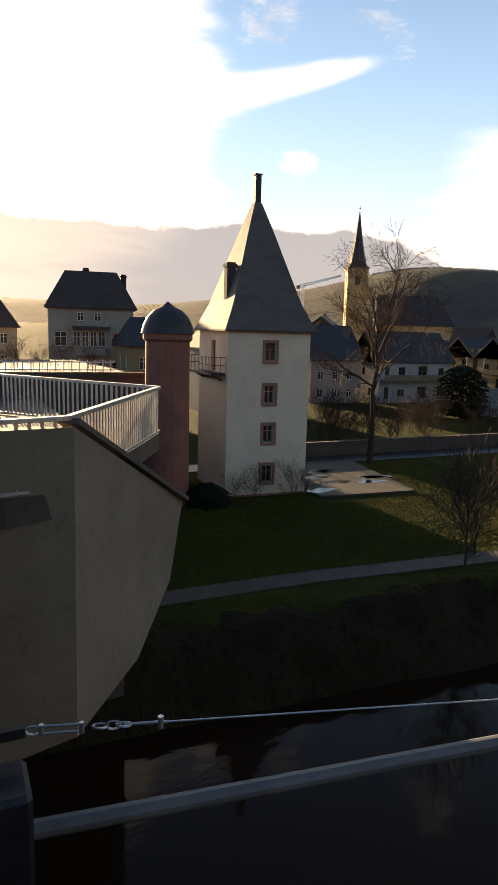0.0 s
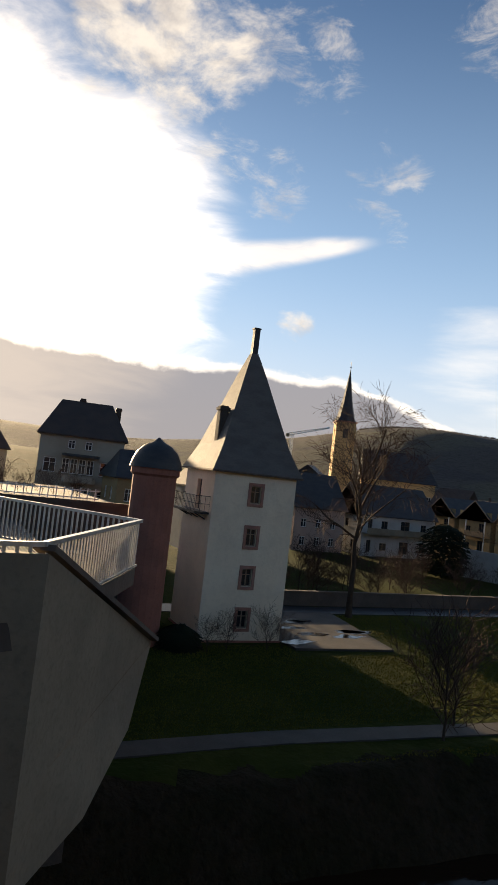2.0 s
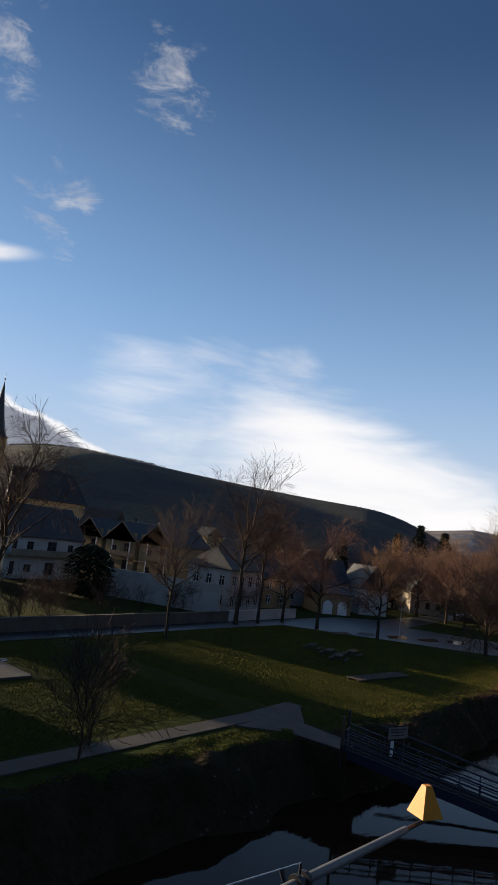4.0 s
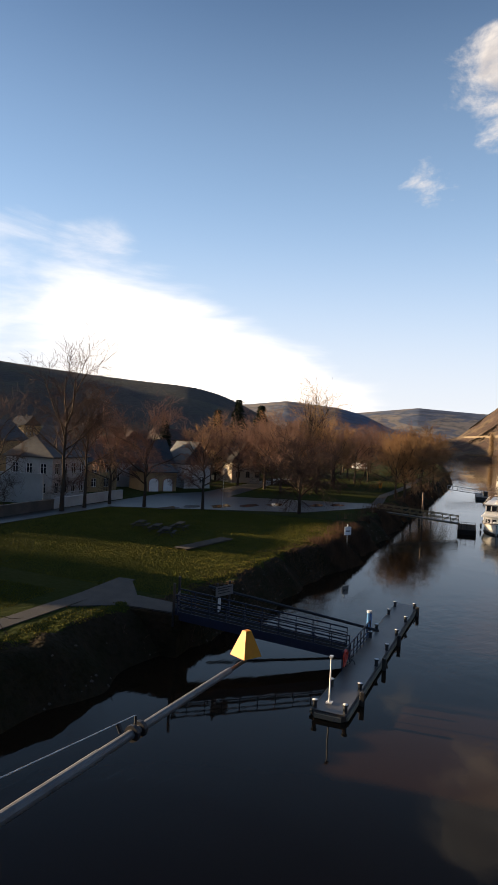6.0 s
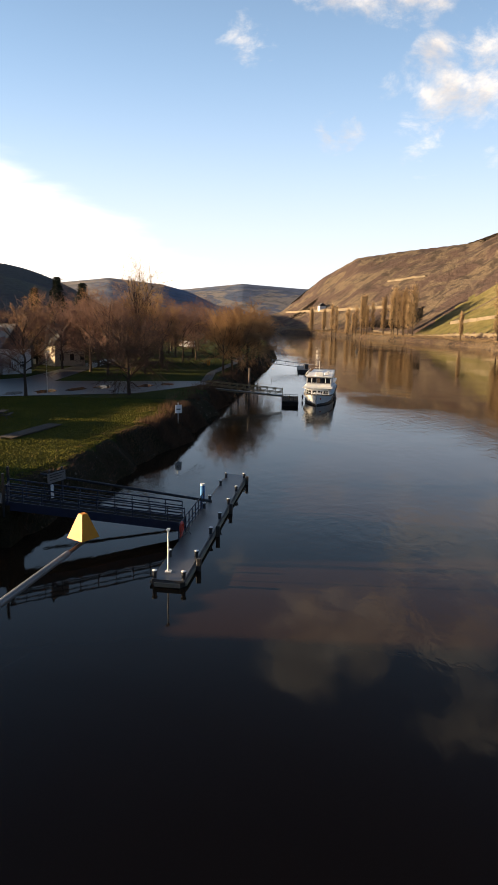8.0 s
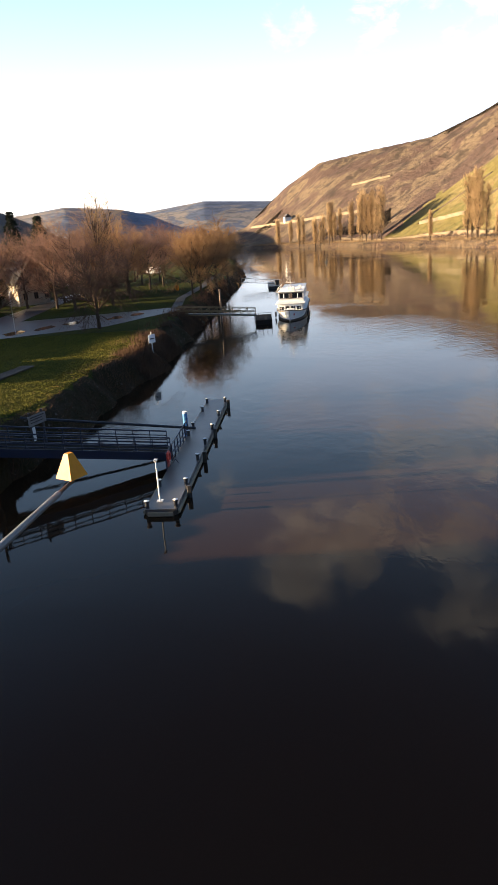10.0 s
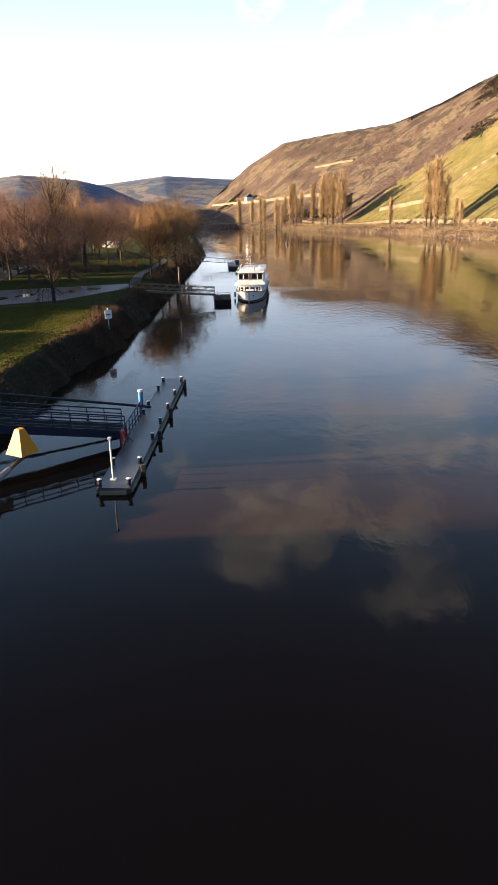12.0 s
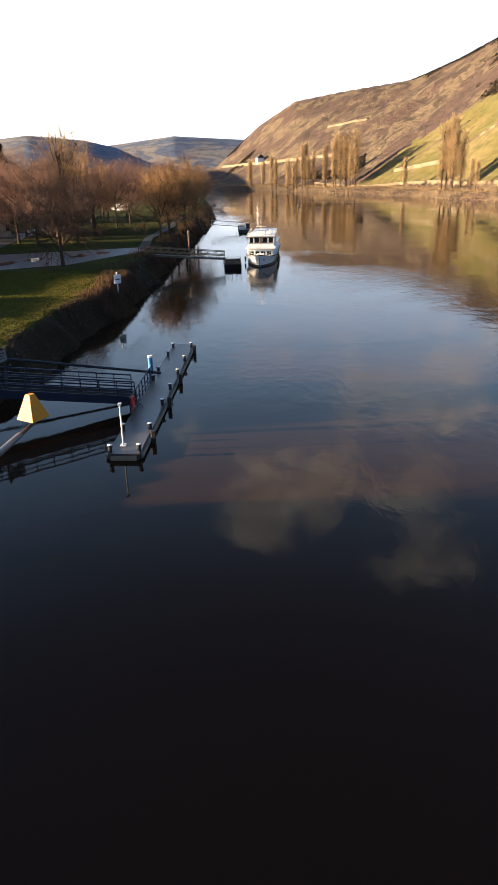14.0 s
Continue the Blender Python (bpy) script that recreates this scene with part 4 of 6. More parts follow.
    house("gable_house", "white gable of a house beside the dark barn", (117.5, 52, 2.5), -39, 5.5, 9, 5.0, 8.6, M_WHITE, M_SLATE, "y", 0, front=grid(2, 1.7, 2.0, (1.0, 4.2), 0.9, 1.3))
    house("river_house", "white rendered house behind the park wall", (84, 60, 2.5), 0, 9, 8, 6.2, 9.0, M_WHITE, M_SLATE, "x", 1.5, front=grid(4, 1.2, 2.1, (0.8, 3.6), 1.0, 1.6), side=grid(3, 1.6, 2.4, (0.8, 3.6), 1.0, 1.5))
    house("river_house", "ochre house with pale shutters by the parking place", (96, 62, 2.5), -20, 9, 8, 5.2, 8.4, M_OCHRE, M_SLATE, "x", 0, front=grid(3, 1.6, 2.6, (0.8, 3.2), 1.0, 1.4), side=grid(2, 2.4, 3, (0.8, 3.2), 1.0, 1.4))
    house("timber_house", "sunlit white half-timbered gable house among the trees", (140, 50, 2.8), -42, 7, 10, 4.6, 8.6, M_BEIGE, M_SLATE, "y", 0, front=grid(3, 1.6, 2.4, (0.9,), 1.0, 1.3) , frame=M_FRAME)
    house("pink_house", "pink plastered house catching the sun", (146, 68, 3), -40, 11, 8, 8.2, 10.6, M_PINK, M_TILE, "x", 0, front=grid(4, 1.6, 2.6, (1, 3.6, 6.0), 1.0, 1.3))
    house("far_house", "pale house beyond the park trees", (200, 62, 3), -50, 10, 8, 5, 8.6, M_WHITE, M_TILE, "x", 0, front=grid(3, 1.6, 2.6, (1, 3.2), 1.0, 1.3))


build_church()
build_town()


# ---- paths, road and walls of the park ----
def sheet(name, poly, z, mat, label, category, thick=0.08):
    return single(name, Shape().prism(poly, z - thick, z), mat, label, category, kind="structure")


def park():
    low = [(4, 23.2), (14, 23.2), (26, 22.3), (36, 21.6), (41, 21.7)]
    sheet("park_path", low + [(x, y + 1.3) for x, y in reversed(low)], 2.56, M_PATH, "narrow grey park path across the lawn", "path")
    sheet("landing_path", [(34.6, 15.6), (36.4, 15.6), (37.2, 19.5), (40.5, 21.65), (33.0, 21.65), (34.7, 19.0)], 2.565, M_PATH, "paved path leading to the landing stage", "path")
    sheet("pavement", [(22.3, 36.2), (29.6, 35.6), (31.5, 46.5), (22.3, 46.5)], 2.66, M_PATH, "wet paved terrace beside the old tower", "pavement", 0.3)
    sheet("road", [(-5, 46.4), (24, 46.6), (60, 46.2), (78, 45.6), (90, 21.4), (98, 17.2), (106, 12.6), (111, 13.5), (106, 30), (104, 38), (160, 42), (160, 46), (108, 44.5), (100, 48.6), (70, 49.2), (-5, 49.2)], 2.55, M_ASPHALT, "wet dark asphalt road and parking place", "road")
    sheet("riverside_path", [(108, 13.0), (128, 14.4), (160, 12.5), (200, 13), (200, 14.6), (160, 14.2), (128, 16.0), (109, 14.8)], 2.58, M_PATH, "pale riverside path past the grove", "path")
    rng = random.Random(3)
    for k in range(9):
        x, y = rng.uniform(23, 30), rng.uniform(37.2, 45)
        pts = [(x + rng.uniform(0.7, 1.3) * rng.choice([0.9, 1.5]) * math.cos(a * math.pi / 5), y + 0.55 * rng.uniform(0.6, 1.3) * math.sin(a * math.pi / 5)) for a in range(10)]
        single("puddle", Shape().prism(pts, 2.6, 2.665), M_PUDDLE, "shallow rain puddle on the paving", "puddle", kind="structure")
    for k in range(7):
        x, y = 82 + k * 3.6, 40 - k * 3.2 + rng.uniform(-2, 2)
        pts = [(x + rng.uniform(1.5, 3.2) * math.cos(a * math.pi / 5), y + rng.uniform(0.8, 1.5) * math.sin(a * math.pi / 5)) for a in range(10)]
        single("puddle", Shape().prism(pts, 2.5, 2.555), M_PUDDLE, "shallow rain puddle on the road", "puddle", kind="structure")
    single("park_wall", Shape().box(24, 71, 49.6, 50.0, 2.0, 3.7).box(23.9, 71.05, 49.55, 50.05, 3.7, 3.8), M_STONE, "low brown stone wall along the park road", "wall", kind="structure")
    single("garden_wall", Shape().box(71.1, 88.5, 49.6, 50.0, 2.0, 3.75).box(71.05, 88.55, 49.55, 50.05, 3.75, 3.85), M_WHITE, "low whitewashed garden wall", "wall", kind="structure")
    w = Shape().prism([(70.8, 72), (74.6, 54), (75.0, 54.1), (71.2, 72.1)], 1.5, 6.4)
    w.prism([(70.7, 72.1), (74.5, 53.9), (75.1, 54.0), (71.3, 72.2)], 6.4, 6.55)
    single("boundary_wall", w, M_WHITE, "tall whitewashed boundary wall below the gabled houses", "wall", kind="structure")


park()


# ---- trees ----
def grow(seed, H, crown, first=0.25, limbs=7, kids=(6, 5, 4), lean=0.75, rise=0.03, r0=None, droop=0.0, stem=0.35):
    """Limb pieces of a bare tree: (start, end, radius, radius, level)."""
    rng = random.Random(seed)
    out = []

    def branch(p, d, length, r, level):
        k = 3 if level < 2 else 2
        at = []
        for i in range(k):
            d = (d + Vector((rng.gauss(0, 0.16), rng.gauss(0, 0.16), rng.gauss(0, 0.14) + rise - droop * level))).normalized()
            q = p + d * length / k
            r1 = r * (1 - 0.55 / k)
            out.append((p, q, r, r1, level))
            at.append((p, q, d, r))
            p, r = q, r1
        if level < len(kids):
            for j in range(kids[level]):
                a, b, dd, rr = rng.choice(at) if j else at[-1]
                s = rng.uniform(0.15, 1.0) if j else 1.0
                side = dd.orthogonal().normalized()
                side.rotate(Euler((0, 0, rng.uniform(0, 6.283))))
                side = (side - dd * side.dot(dd)).normalized()
                spread = rng.uniform(0.6, 1.35)
                branch(a.lerp(b, s), (dd + side * spread).normalized(), length * rng.uniform(0.45, 0.7), max(rr * rng.uniform(0.4, 0.6), 0.012), level + 1)

    r0 = r0 or H * 0.018
    trunk = [Vector((0, 0, -0.5))]
    top = H * (first + stem)
    n = 6 if stem < 0.5 else 12
    for i in range(1, n + 1):
        trunk.append(Vector((rng.gauss(0, 0.012 * H * i / n), rng.gauss(0, 0.012 * H * i / n), top * i / n)))
    for i in range(n):
        out.append((trunk[i], trunk[i + 1], r0 * (1 - 0.66 * i / n) * (1.25 if i == 0 else 1), r0 * (1 - 0.66 * (i + 1) / n), 0))
    for j in range(limbs):
        s = first + stem * 0.95 * j / max(1, limbs - 1)
        f = min(s * H / top * n, n - 0.01)
        p = trunk[int(f)].lerp(trunk[int(f) + 1], f % 1)
        a = j * 2.4 + rng.uniform(-0.4, 0.4)
        tilt = lean * rng.uniform(0.8, 1.2) * (1.1 - 0.6 * j / limbs)
        d = Vector((math.cos(a) * math.sin(tilt), math.sin(a) * math.sin(tilt), math.cos(tilt)))
        branch(p, d, crown * rng.uniform(0.75, 1.05) * (1 if j < limbs - 2 else 0.9), r0 * rng.uniform(0.3, 0.45), 1 if len(kids) > 2 else 0)
    return out


def tree_data(seed, H, crown, twig_mat, bark=None, twig_r=0.02, **how):
    wood, twigs = Shape(), Shape()
    for a, b, r, s, level in grow(seed, H, crown, **how):
        if r > 0.045:
            wood.tube(a, b, r, s, 7 if r > 0.12 else 5, caps=False)
        else:
            twigs.tube(a, b, max(r, twig_r), max(s, twig_r * 0.7), 3, caps=False)
    return wood.data("trunk", bark or M_BARK, True), twigs.data("crown", twig_mat, True)


def plant(kind, name, label, x, y, z, turn, scale=1.0, group="", category="tree"):
    t = thing(name, label, category, (x, y, z), turn, group)
    t.scale = (scale, scale, scale)
    part("trunk", kind[0], None, t)
    part("crown", kind[1], None, t)
    return t


BROAD = [tree_data(11 + k, 14, 5.6, M_TWIG, kids=(0, 7, 6, 6), limbs=10, lean=1.0, first=0.22, twig_r=0.014) for k in range(3)]
TALL = [tree_data(21 + k, 18, 6.2, M_SHADETWIG, kids=(0, 6, 6, 5), limbs=11, lean=0.85, first=0.33, twig_r=0.014, r0=0.27) for k in range(2)]
VASE = [tree_data(25, 22, 8.0, M_POPLAR, kids=(0, 7, 6), limbs=14, lean=0.4, first=0.3, rise=0.08, twig_r=0.018, r0=0.26)]
LOW = [tree_data(31, 10, 5.6, M_SHADETWIG, kids=(0, 8, 7, 6), limbs=12, lean=1.15, first=0.17, twig_r=0.015, r0=0.26)]
GOLD = [tree_data(41 + k, 13, 5.6, M_WILLOW, kids=(0, 7, 6, 6), limbs=10, lean=0.95, first=0.2, twig_r=0.018, rise=0.05) for k in range(2)]
SPIRE = [tree_data(51 + k, 24, 4.2, M_POPLAR, kids=(0, 6, 5), limbs=44, lean=0.3, first=0.1, rise=0.25, twig_r=0.045, r0=0.3, stem=0.75) for k in range(2)]
BUSH = [tree_data(61 + k, 5.5, 2.4, M_SHADETWIG, kids=(0, 6, 5), limbs=10, lean=0.8, first=0.05, twig_r=0.011, r0=0.06, rise=0.1) for k in range(2)]

rng = random.Random(17)
plant(TALL[0], "tree", "tall bare tree in front of the church", 32.8, 45.6, 2.5, 20)
plant(TALL[1], "tree", "bare tree with low crooked limbs on the lawn", 51.6, 43.3, 2.5, 60, 0.7)
plant(TALL[1], "tree", "tall bare tree with a dense brown crown", 69.8, 47.6, 2.5, 0, 1.06)
plant(TALL[0], "tree", "tall bare tree beside the park wall", 74.6, 47.4, 2.5, 150, 0.85)
plant(BROAD[1], "tree", "bare park tree in front of the white wall", 80.6, 47.2, 2.5, 0, 0.95)
plant(BROAD[2], "tree", "bare park tree beside the road", 80.8, 41.9, 2.5, 100, 1.0)
plant(BROAD[0], "tree", "bare park tree beside the road", 83.6, 34.4, 2.5, 200, 0.9)
plant(LOW[0], "tree", "low spreading bare tree on the lawn by the path", 88.2, 21.8, 2.5, 0, 1.0)
for x, y, s in ((126.9, 12.8, 0.95), (127.9, 11.2, 1.0), (130, 10.0, 0.9), (143.5, 9.2, 1.05), (156, 7.4, 0.95), (148, 13, 1.0), (170, 9, 1.0), (182, 12, 0.9)):
    plant(rng.choice(GOLD), "tree", "bare golden-twigged tree in the riverside grove", x, y, 2.4, rng.uniform(0, 360), s, "riverside grove")
for x, y, s in ((118, 33, 1.0), (124, 38, 1.05), (122, 27, 0.9), (132, 33, 1.0), (139, 27, 1.0), (146, 37, 1.05), (152, 30, 0.95), (160, 26, 1.0), (169, 33.4, 1.0), (179, 31.2, 1.0), (190, 28, 1.0), (175, 40, 1.1), (195, 36, 1.0), (205, 22, 1.0), (215, 30, 1.1), (228, 18, 1.0), (240, 26, 1.0), (255, 16, 1.0), (270, 24, 1.1), (130, 52, 0.95), (155, 50, 1.0), (128, 45, 1.0), (136, 40, 1.1), (143, 44, 1.1), (160, 38, 1.1), (168, 24, 0.9), (185, 44, 1.1), (200, 44, 1.1), (210, 38, 1.1)):
    plant(rng.choice(BROAD + GOLD[:1]), "tree", "bare brown park tree", x, y, 2.5, rng.uniform(0, 360), s * rng.uniform(0.9, 1.1), "park trees")
plant(VASE[0], "tree", "tall pale bare poplar above the park trees", 146.4, 34.4, 2.5, 0, 1.0)
plant(VASE[0], "tree", "tall pale bare poplar above the park trees", 149, 32.6, 2.5, 90, 0.92)
plant(BUSH[0], "shrub", "bare many-stemmed shrub beside the path", 21.8, 22.3, 2.5, 0, 1.3, category="shrub")
plant(BUSH[1], "shrub", "bare many-stemmed shrub beside the path", 23.6, 23.6, 2.5, 70, 1.1, category="shrub")
for x, y, s in ((17.6, 36.6, 0.55), (20.3, 36.5, 0.6), (21.6, 36.9, 0.45), (16.0, 36.0, 0.5)):
    plant(BUSH[rng.randrange(2)], "shrub", "thin bare shrub at the foot of the tower", x, y, 2.4, rng.uniform(0, 360), s, category="shrub")
for k in range(26):
    x = 24 + k * 2.6 + rng.uniform(-1, 1)
    plant(rng.choice(BUSH), "shrub", "bare garden shrub behind the park wall", x, 52 + rng.uniform(0, 9), 2.4, rng.uniform(0, 360), rng.uniform(0.6, 1.0), "garden shrubs", "shrub")


for k in range(14):
    plant(BUSH[k % 2], "shrub", "bare garden shrub on the raised street", -1 + k * 0.85, 44 + rng.uniform(0, 8), 10.2, rng.uniform(0, 360), rng.uniform(0.3, 0.5), "street shrubs", "shrub")
fence = thing("street_fence", "pale garden fence along the raised street", "fence")
for k in range(24):
    part("picket", Shape().box(-1.6 + k * 0.5, -1.54 + k * 0.5, 43.0, 43.05, 10.2, 11.2), M_WFRAME, fence)
for z in (10.5, 11.0):
    part("rail", Shape().box(-1.7, 10.2, 43.06, 43.1, z, z + 0.07), M_WFRAME, fence)
for k in range(9):
    plant(BUSH[k % 2], "shrub", "reddish bare shrub behind the park wall", 33 + k * 1.5, 53 + rng.uniform(0, 7), 2.4, rng.uniform(0, 360), rng.uniform(0.9, 1.35), "garden shrubs", "shrub")


# ---- landing stage ----
def build_pontoon():
    # plan: near end at (30.0, 5.2), far end at (51.9, 3.4)
    p = thing("landing_pontoon", "long grey steel landing pontoon with bollards and fender piles", "pontoon", (29.95, 5.6, -0.36), math.degrees(math.atan2(-1.55, 22.2)))
    L, w = 22.9, 0.84
    hull = Shape().prism([(0.25, -w), (L - 0.25, -w), (L, -w + 0.25), (L, w - 0.25), (L - 0.25, w), (0.25, w), (0, w - 0.25), (0, -w + 0.25)], -0.4, 0.62)
    part("hull", hull, M_HULL, p)
    part("deck", Shape().box(0.1, L - 0.1, -w + 0.06, w - 0.06, 0.62, 0.7), M_DECK, p)
    part("rub_rail", Shape().beam((0.2, -w - 0.05, 0.5), (L - 0.2, -w - 0.05, 0.5), 0.1, 0.14).beam((0.2, w + 0.05, 0.5), (L - 0.2, w + 0.05, 0.5), 0.1, 0.14).beam((-0.05, -w + 0.2, 0.5), (-0.05, w - 0.2, 0.5), 0.1, 0.2), M_CONCRETE, p, "grey rubbing strake")
    bol = Shape().revolve([(0.12, 0.7), (0.1, 0.74), (0.1, 1.0), (0.14, 1.02), (0.14, 1.08), (0.0, 1.1)], 10).data("bollard", M_DARKMETAL)
    cap = Shape().revolve([(0.13, 1.03), (0.13, 1.1), (0.0, 1.13)], 10).data("cap", M_WFRAME)
    for x, y in ((0.3, 0.72), (0.4, -0.72), (3.4, -0.72), (3.3, 0.72), (7.5, -0.72), (10.6, -0.72), (14.0, -0.72), (14.6, 0.72), (17.6, -0.72), (19.0, 0.72), (21.8, -0.72), (21.6, 0.72), (12.6, 0.72)):
        o = part("bollard", bol, None, p)
        o.matrix_basis = pose(x, y, 0)
        part("cap", cap, None, o, "white-painted bollard cap")
    f = Shape().box(-0.08, 0.08, -0.12, 0.12, -1.2, 1.05, 0.03).data("fender_pile", M_HULL)
    for x in (2.4, 8.0, 12.9, 21.0):
        o = part("fender_pile", f, None, p)
        o.matrix_basis = pose(x, -w - 0.23, 0)
    part("lamp_post", Shape().tube((1.15, 0.25, 0.7), (1.15, 0.25, 2.9), 0.045, 0.04, 8).box(1.0, 1.3, 0.1, 0.4, 0.7, 0.76).box(1.02, 1.28, 0.17, 0.33, 2.9, 2.98), M_WFRAME, p, "white-painted steel post")
    b = part("mooring_pile", Shape().tube((13.4, w + 0.16, -1.5), (13.4, w + 0.16, 2.1), 0.16, n=12), M_LBLUE, p, "light blue mooring pile", )
    part("pile_cap", Shape().tube((13.4, w + 0.16, 2.1), (13.4, w + 0.16, 2.22), 0.18, n=12), M_WFRAME, b)
    # blue rail beside the gangway head
    rail = Shape()
    for z in (0.95, 1.25, 1.75):
        rail.beam((5.6, w - 0.05, z), (12.8, w - 0.05, z), 0.05, 0.05)
    for k in range(9):
        rail.box(5.6 + k * 0.9 - 0.03, 5.6 + k * 0.9 + 0.03, w - 0.08, w - 0.02, 0.7, 1.78)
    part("side_rail", rail, M_BLUE, p, "blue steel side rail")
    ring = Shape()
    for i in range(16):
        a0, a1 = i * math.pi / 8, (i + 1) * math.pi / 8
        ring.tube((5.9 + 0.3 * math.cos(a0), w - 0.16, 1.5 + 0.3 * math.sin(a0)), (5.9 + 0.3 * math.cos(a1), w - 0.16, 1.5 + 0.3 * math.sin(a1)), 0.075, n=6, caps=False)
    lb = single("life_ring", ring.box(5.65, 6.15, w - 0.16, w - 0.1, 0.95, 1.5), M_REDP, "red lifebuoy with its holder on the pontoon rail", "lifebuoy")
    lb.matrix_basis = p.matrix_basis


build_pontoon()


def build_gangway():
    g = thing("gangway", "dark blue steel truss gangway from the bank to the pontoon", "gangway", kind="")
    a, b = Vector((35.3, 15.9, 2.55)), Vector((37.9, 6.1, 0.85))
    d = (b - a).normalized()
    side = Vector((d.y, -d.x, 0)).normalized()
    part("walkway", Shape().beam(a, b, 1.5, 0.12), M_TAR, g)
    for q in (-0.78, 0.78):
        o = side * q
        up = Vector((0, 0, 1))
        t = Shape()
        for h, w in ((-0.1, 0.5), (0.3, 0.05), (0.5, 0.05), (0.78, 0.05), (1.05, 0.08)):
            t.beam(a + o + up * h, b + o + up * h, 0.07, w)
        k = 10
        for i in range(k + 1):
            p = a.lerp(b, i / k) + o
            t.beam(p - up * 0.35, p + up * 1.05, 0.05, 0.05)
            if i < k:
                n = a.lerp(b, (i + 1) / k) + o
                t.beam(p - up * 0.35, n + up * 0.25, 0.04, 0.04) if i % 2 else t.beam(p + up * 0.25, n - up * 0.35, 0.04, 0.04)
        part("truss", t, M_BLUE, g)
    wh = Shape()
    for i in range(12):
        a0, a1 = i * math.pi / 6, (i + 1) * math.pi / 6
        c = b + side * 0.95 + Vector((0, 0, -0.55))
        wh.tube(c + d * 0.38 * math.cos(a0) + Vector((0, 0, 0.38 * math.sin(a0))), c + d * 0.38 * math.cos(a1) + Vector((0, 0, 0.38 * math.sin(a1))), 0.03, n=5, caps=False)
        if i % 2 == 0:
            wh.tube(c, c + d * 0.38 * math.cos(a0) + Vector((0, 0, 0.38 * math.sin(a0))), 0.02, n=5, caps=False)
    part("roller_wheel", wh, M_DARKMETAL, g)
    for q in (-0.9, 0.9):
        part("gate_post", Shape().box(a.x + side.x * q - 0.06, a.x + side.x * q + 0.06, a.y + side.y * q - 0.06, a.y + side.y * q + 0.06, 1.8, 4.3), M_DARKMETAL, g)
    part("gate_panel", Shape().beam(a + Vector((0, -0.2, 0.55)), a + side * 0.85 + Vector((0, -0.2, 0.55)), 0.06, 1.1), M_BLUE, g)
    part("abutment_block", Shape().box(34.4, 36.3, 15.4, 18.6, -1.0, 2.45, 0.05), M_BANK, g)
    # mooring spar beside it
    s = single("mooring_spar", Shape().tube((41.5, 16.3, 2.6), (42.6, 4.9, 0.85), 0.09, n=10), M_DARKMETAL, "dark steel mooring spar from the bank to the pontoon", "spar")
    n = thing("notice_board", "tilted pale notice board on two posts by the landing", "sign", (37.0, 13.6, 2.2), -22)
    for q in (-0.55, 0.55):
        part("post", Shape().box(q - 0.05, q + 0.05, -0.05, 0.05, -0.2, 1.9), M_DARKMETAL, n)
    part("board", Shape().box(-0.75, 0.75, -0.09, -0.053, 1.1, 1.7), M_POLE, n)
    part("lower_panel", Shape().box(-0.52, -0.3, -0.09, -0.053, 0.2, 1.0), M_WFRAME, n)
    part("text_line", Shape().box(-0.6, 0.6, -0.096, -0.091, 1.56, 1.62).box(-0.6, 0.4, -0.096, -0.091, 1.42, 1.48).box(-0.6, 0.5, -0.096, -0.091, 1.26, 1.31), M_DARKMETAL, n)
    v = thing("river_sign", "white sign on the bank above the water", "sign", (70.6, 12.0, 2.0), -48)
    part("post", Shape().box(-0.05, 0.05, -0.04, 0.04, -0.5, 1.9), M_METAL, v)
    part("board", Shape().box(-0.42, 0.42, -0.08, -0.045, 0.75, 1.65, 0.0), M_WFRAME, v)
    part("text_line", Shape().box(-0.25, 0.25, -0.087, -0.082, 1.12, 1.24), M_DARKMETAL, v)


build_gangway()


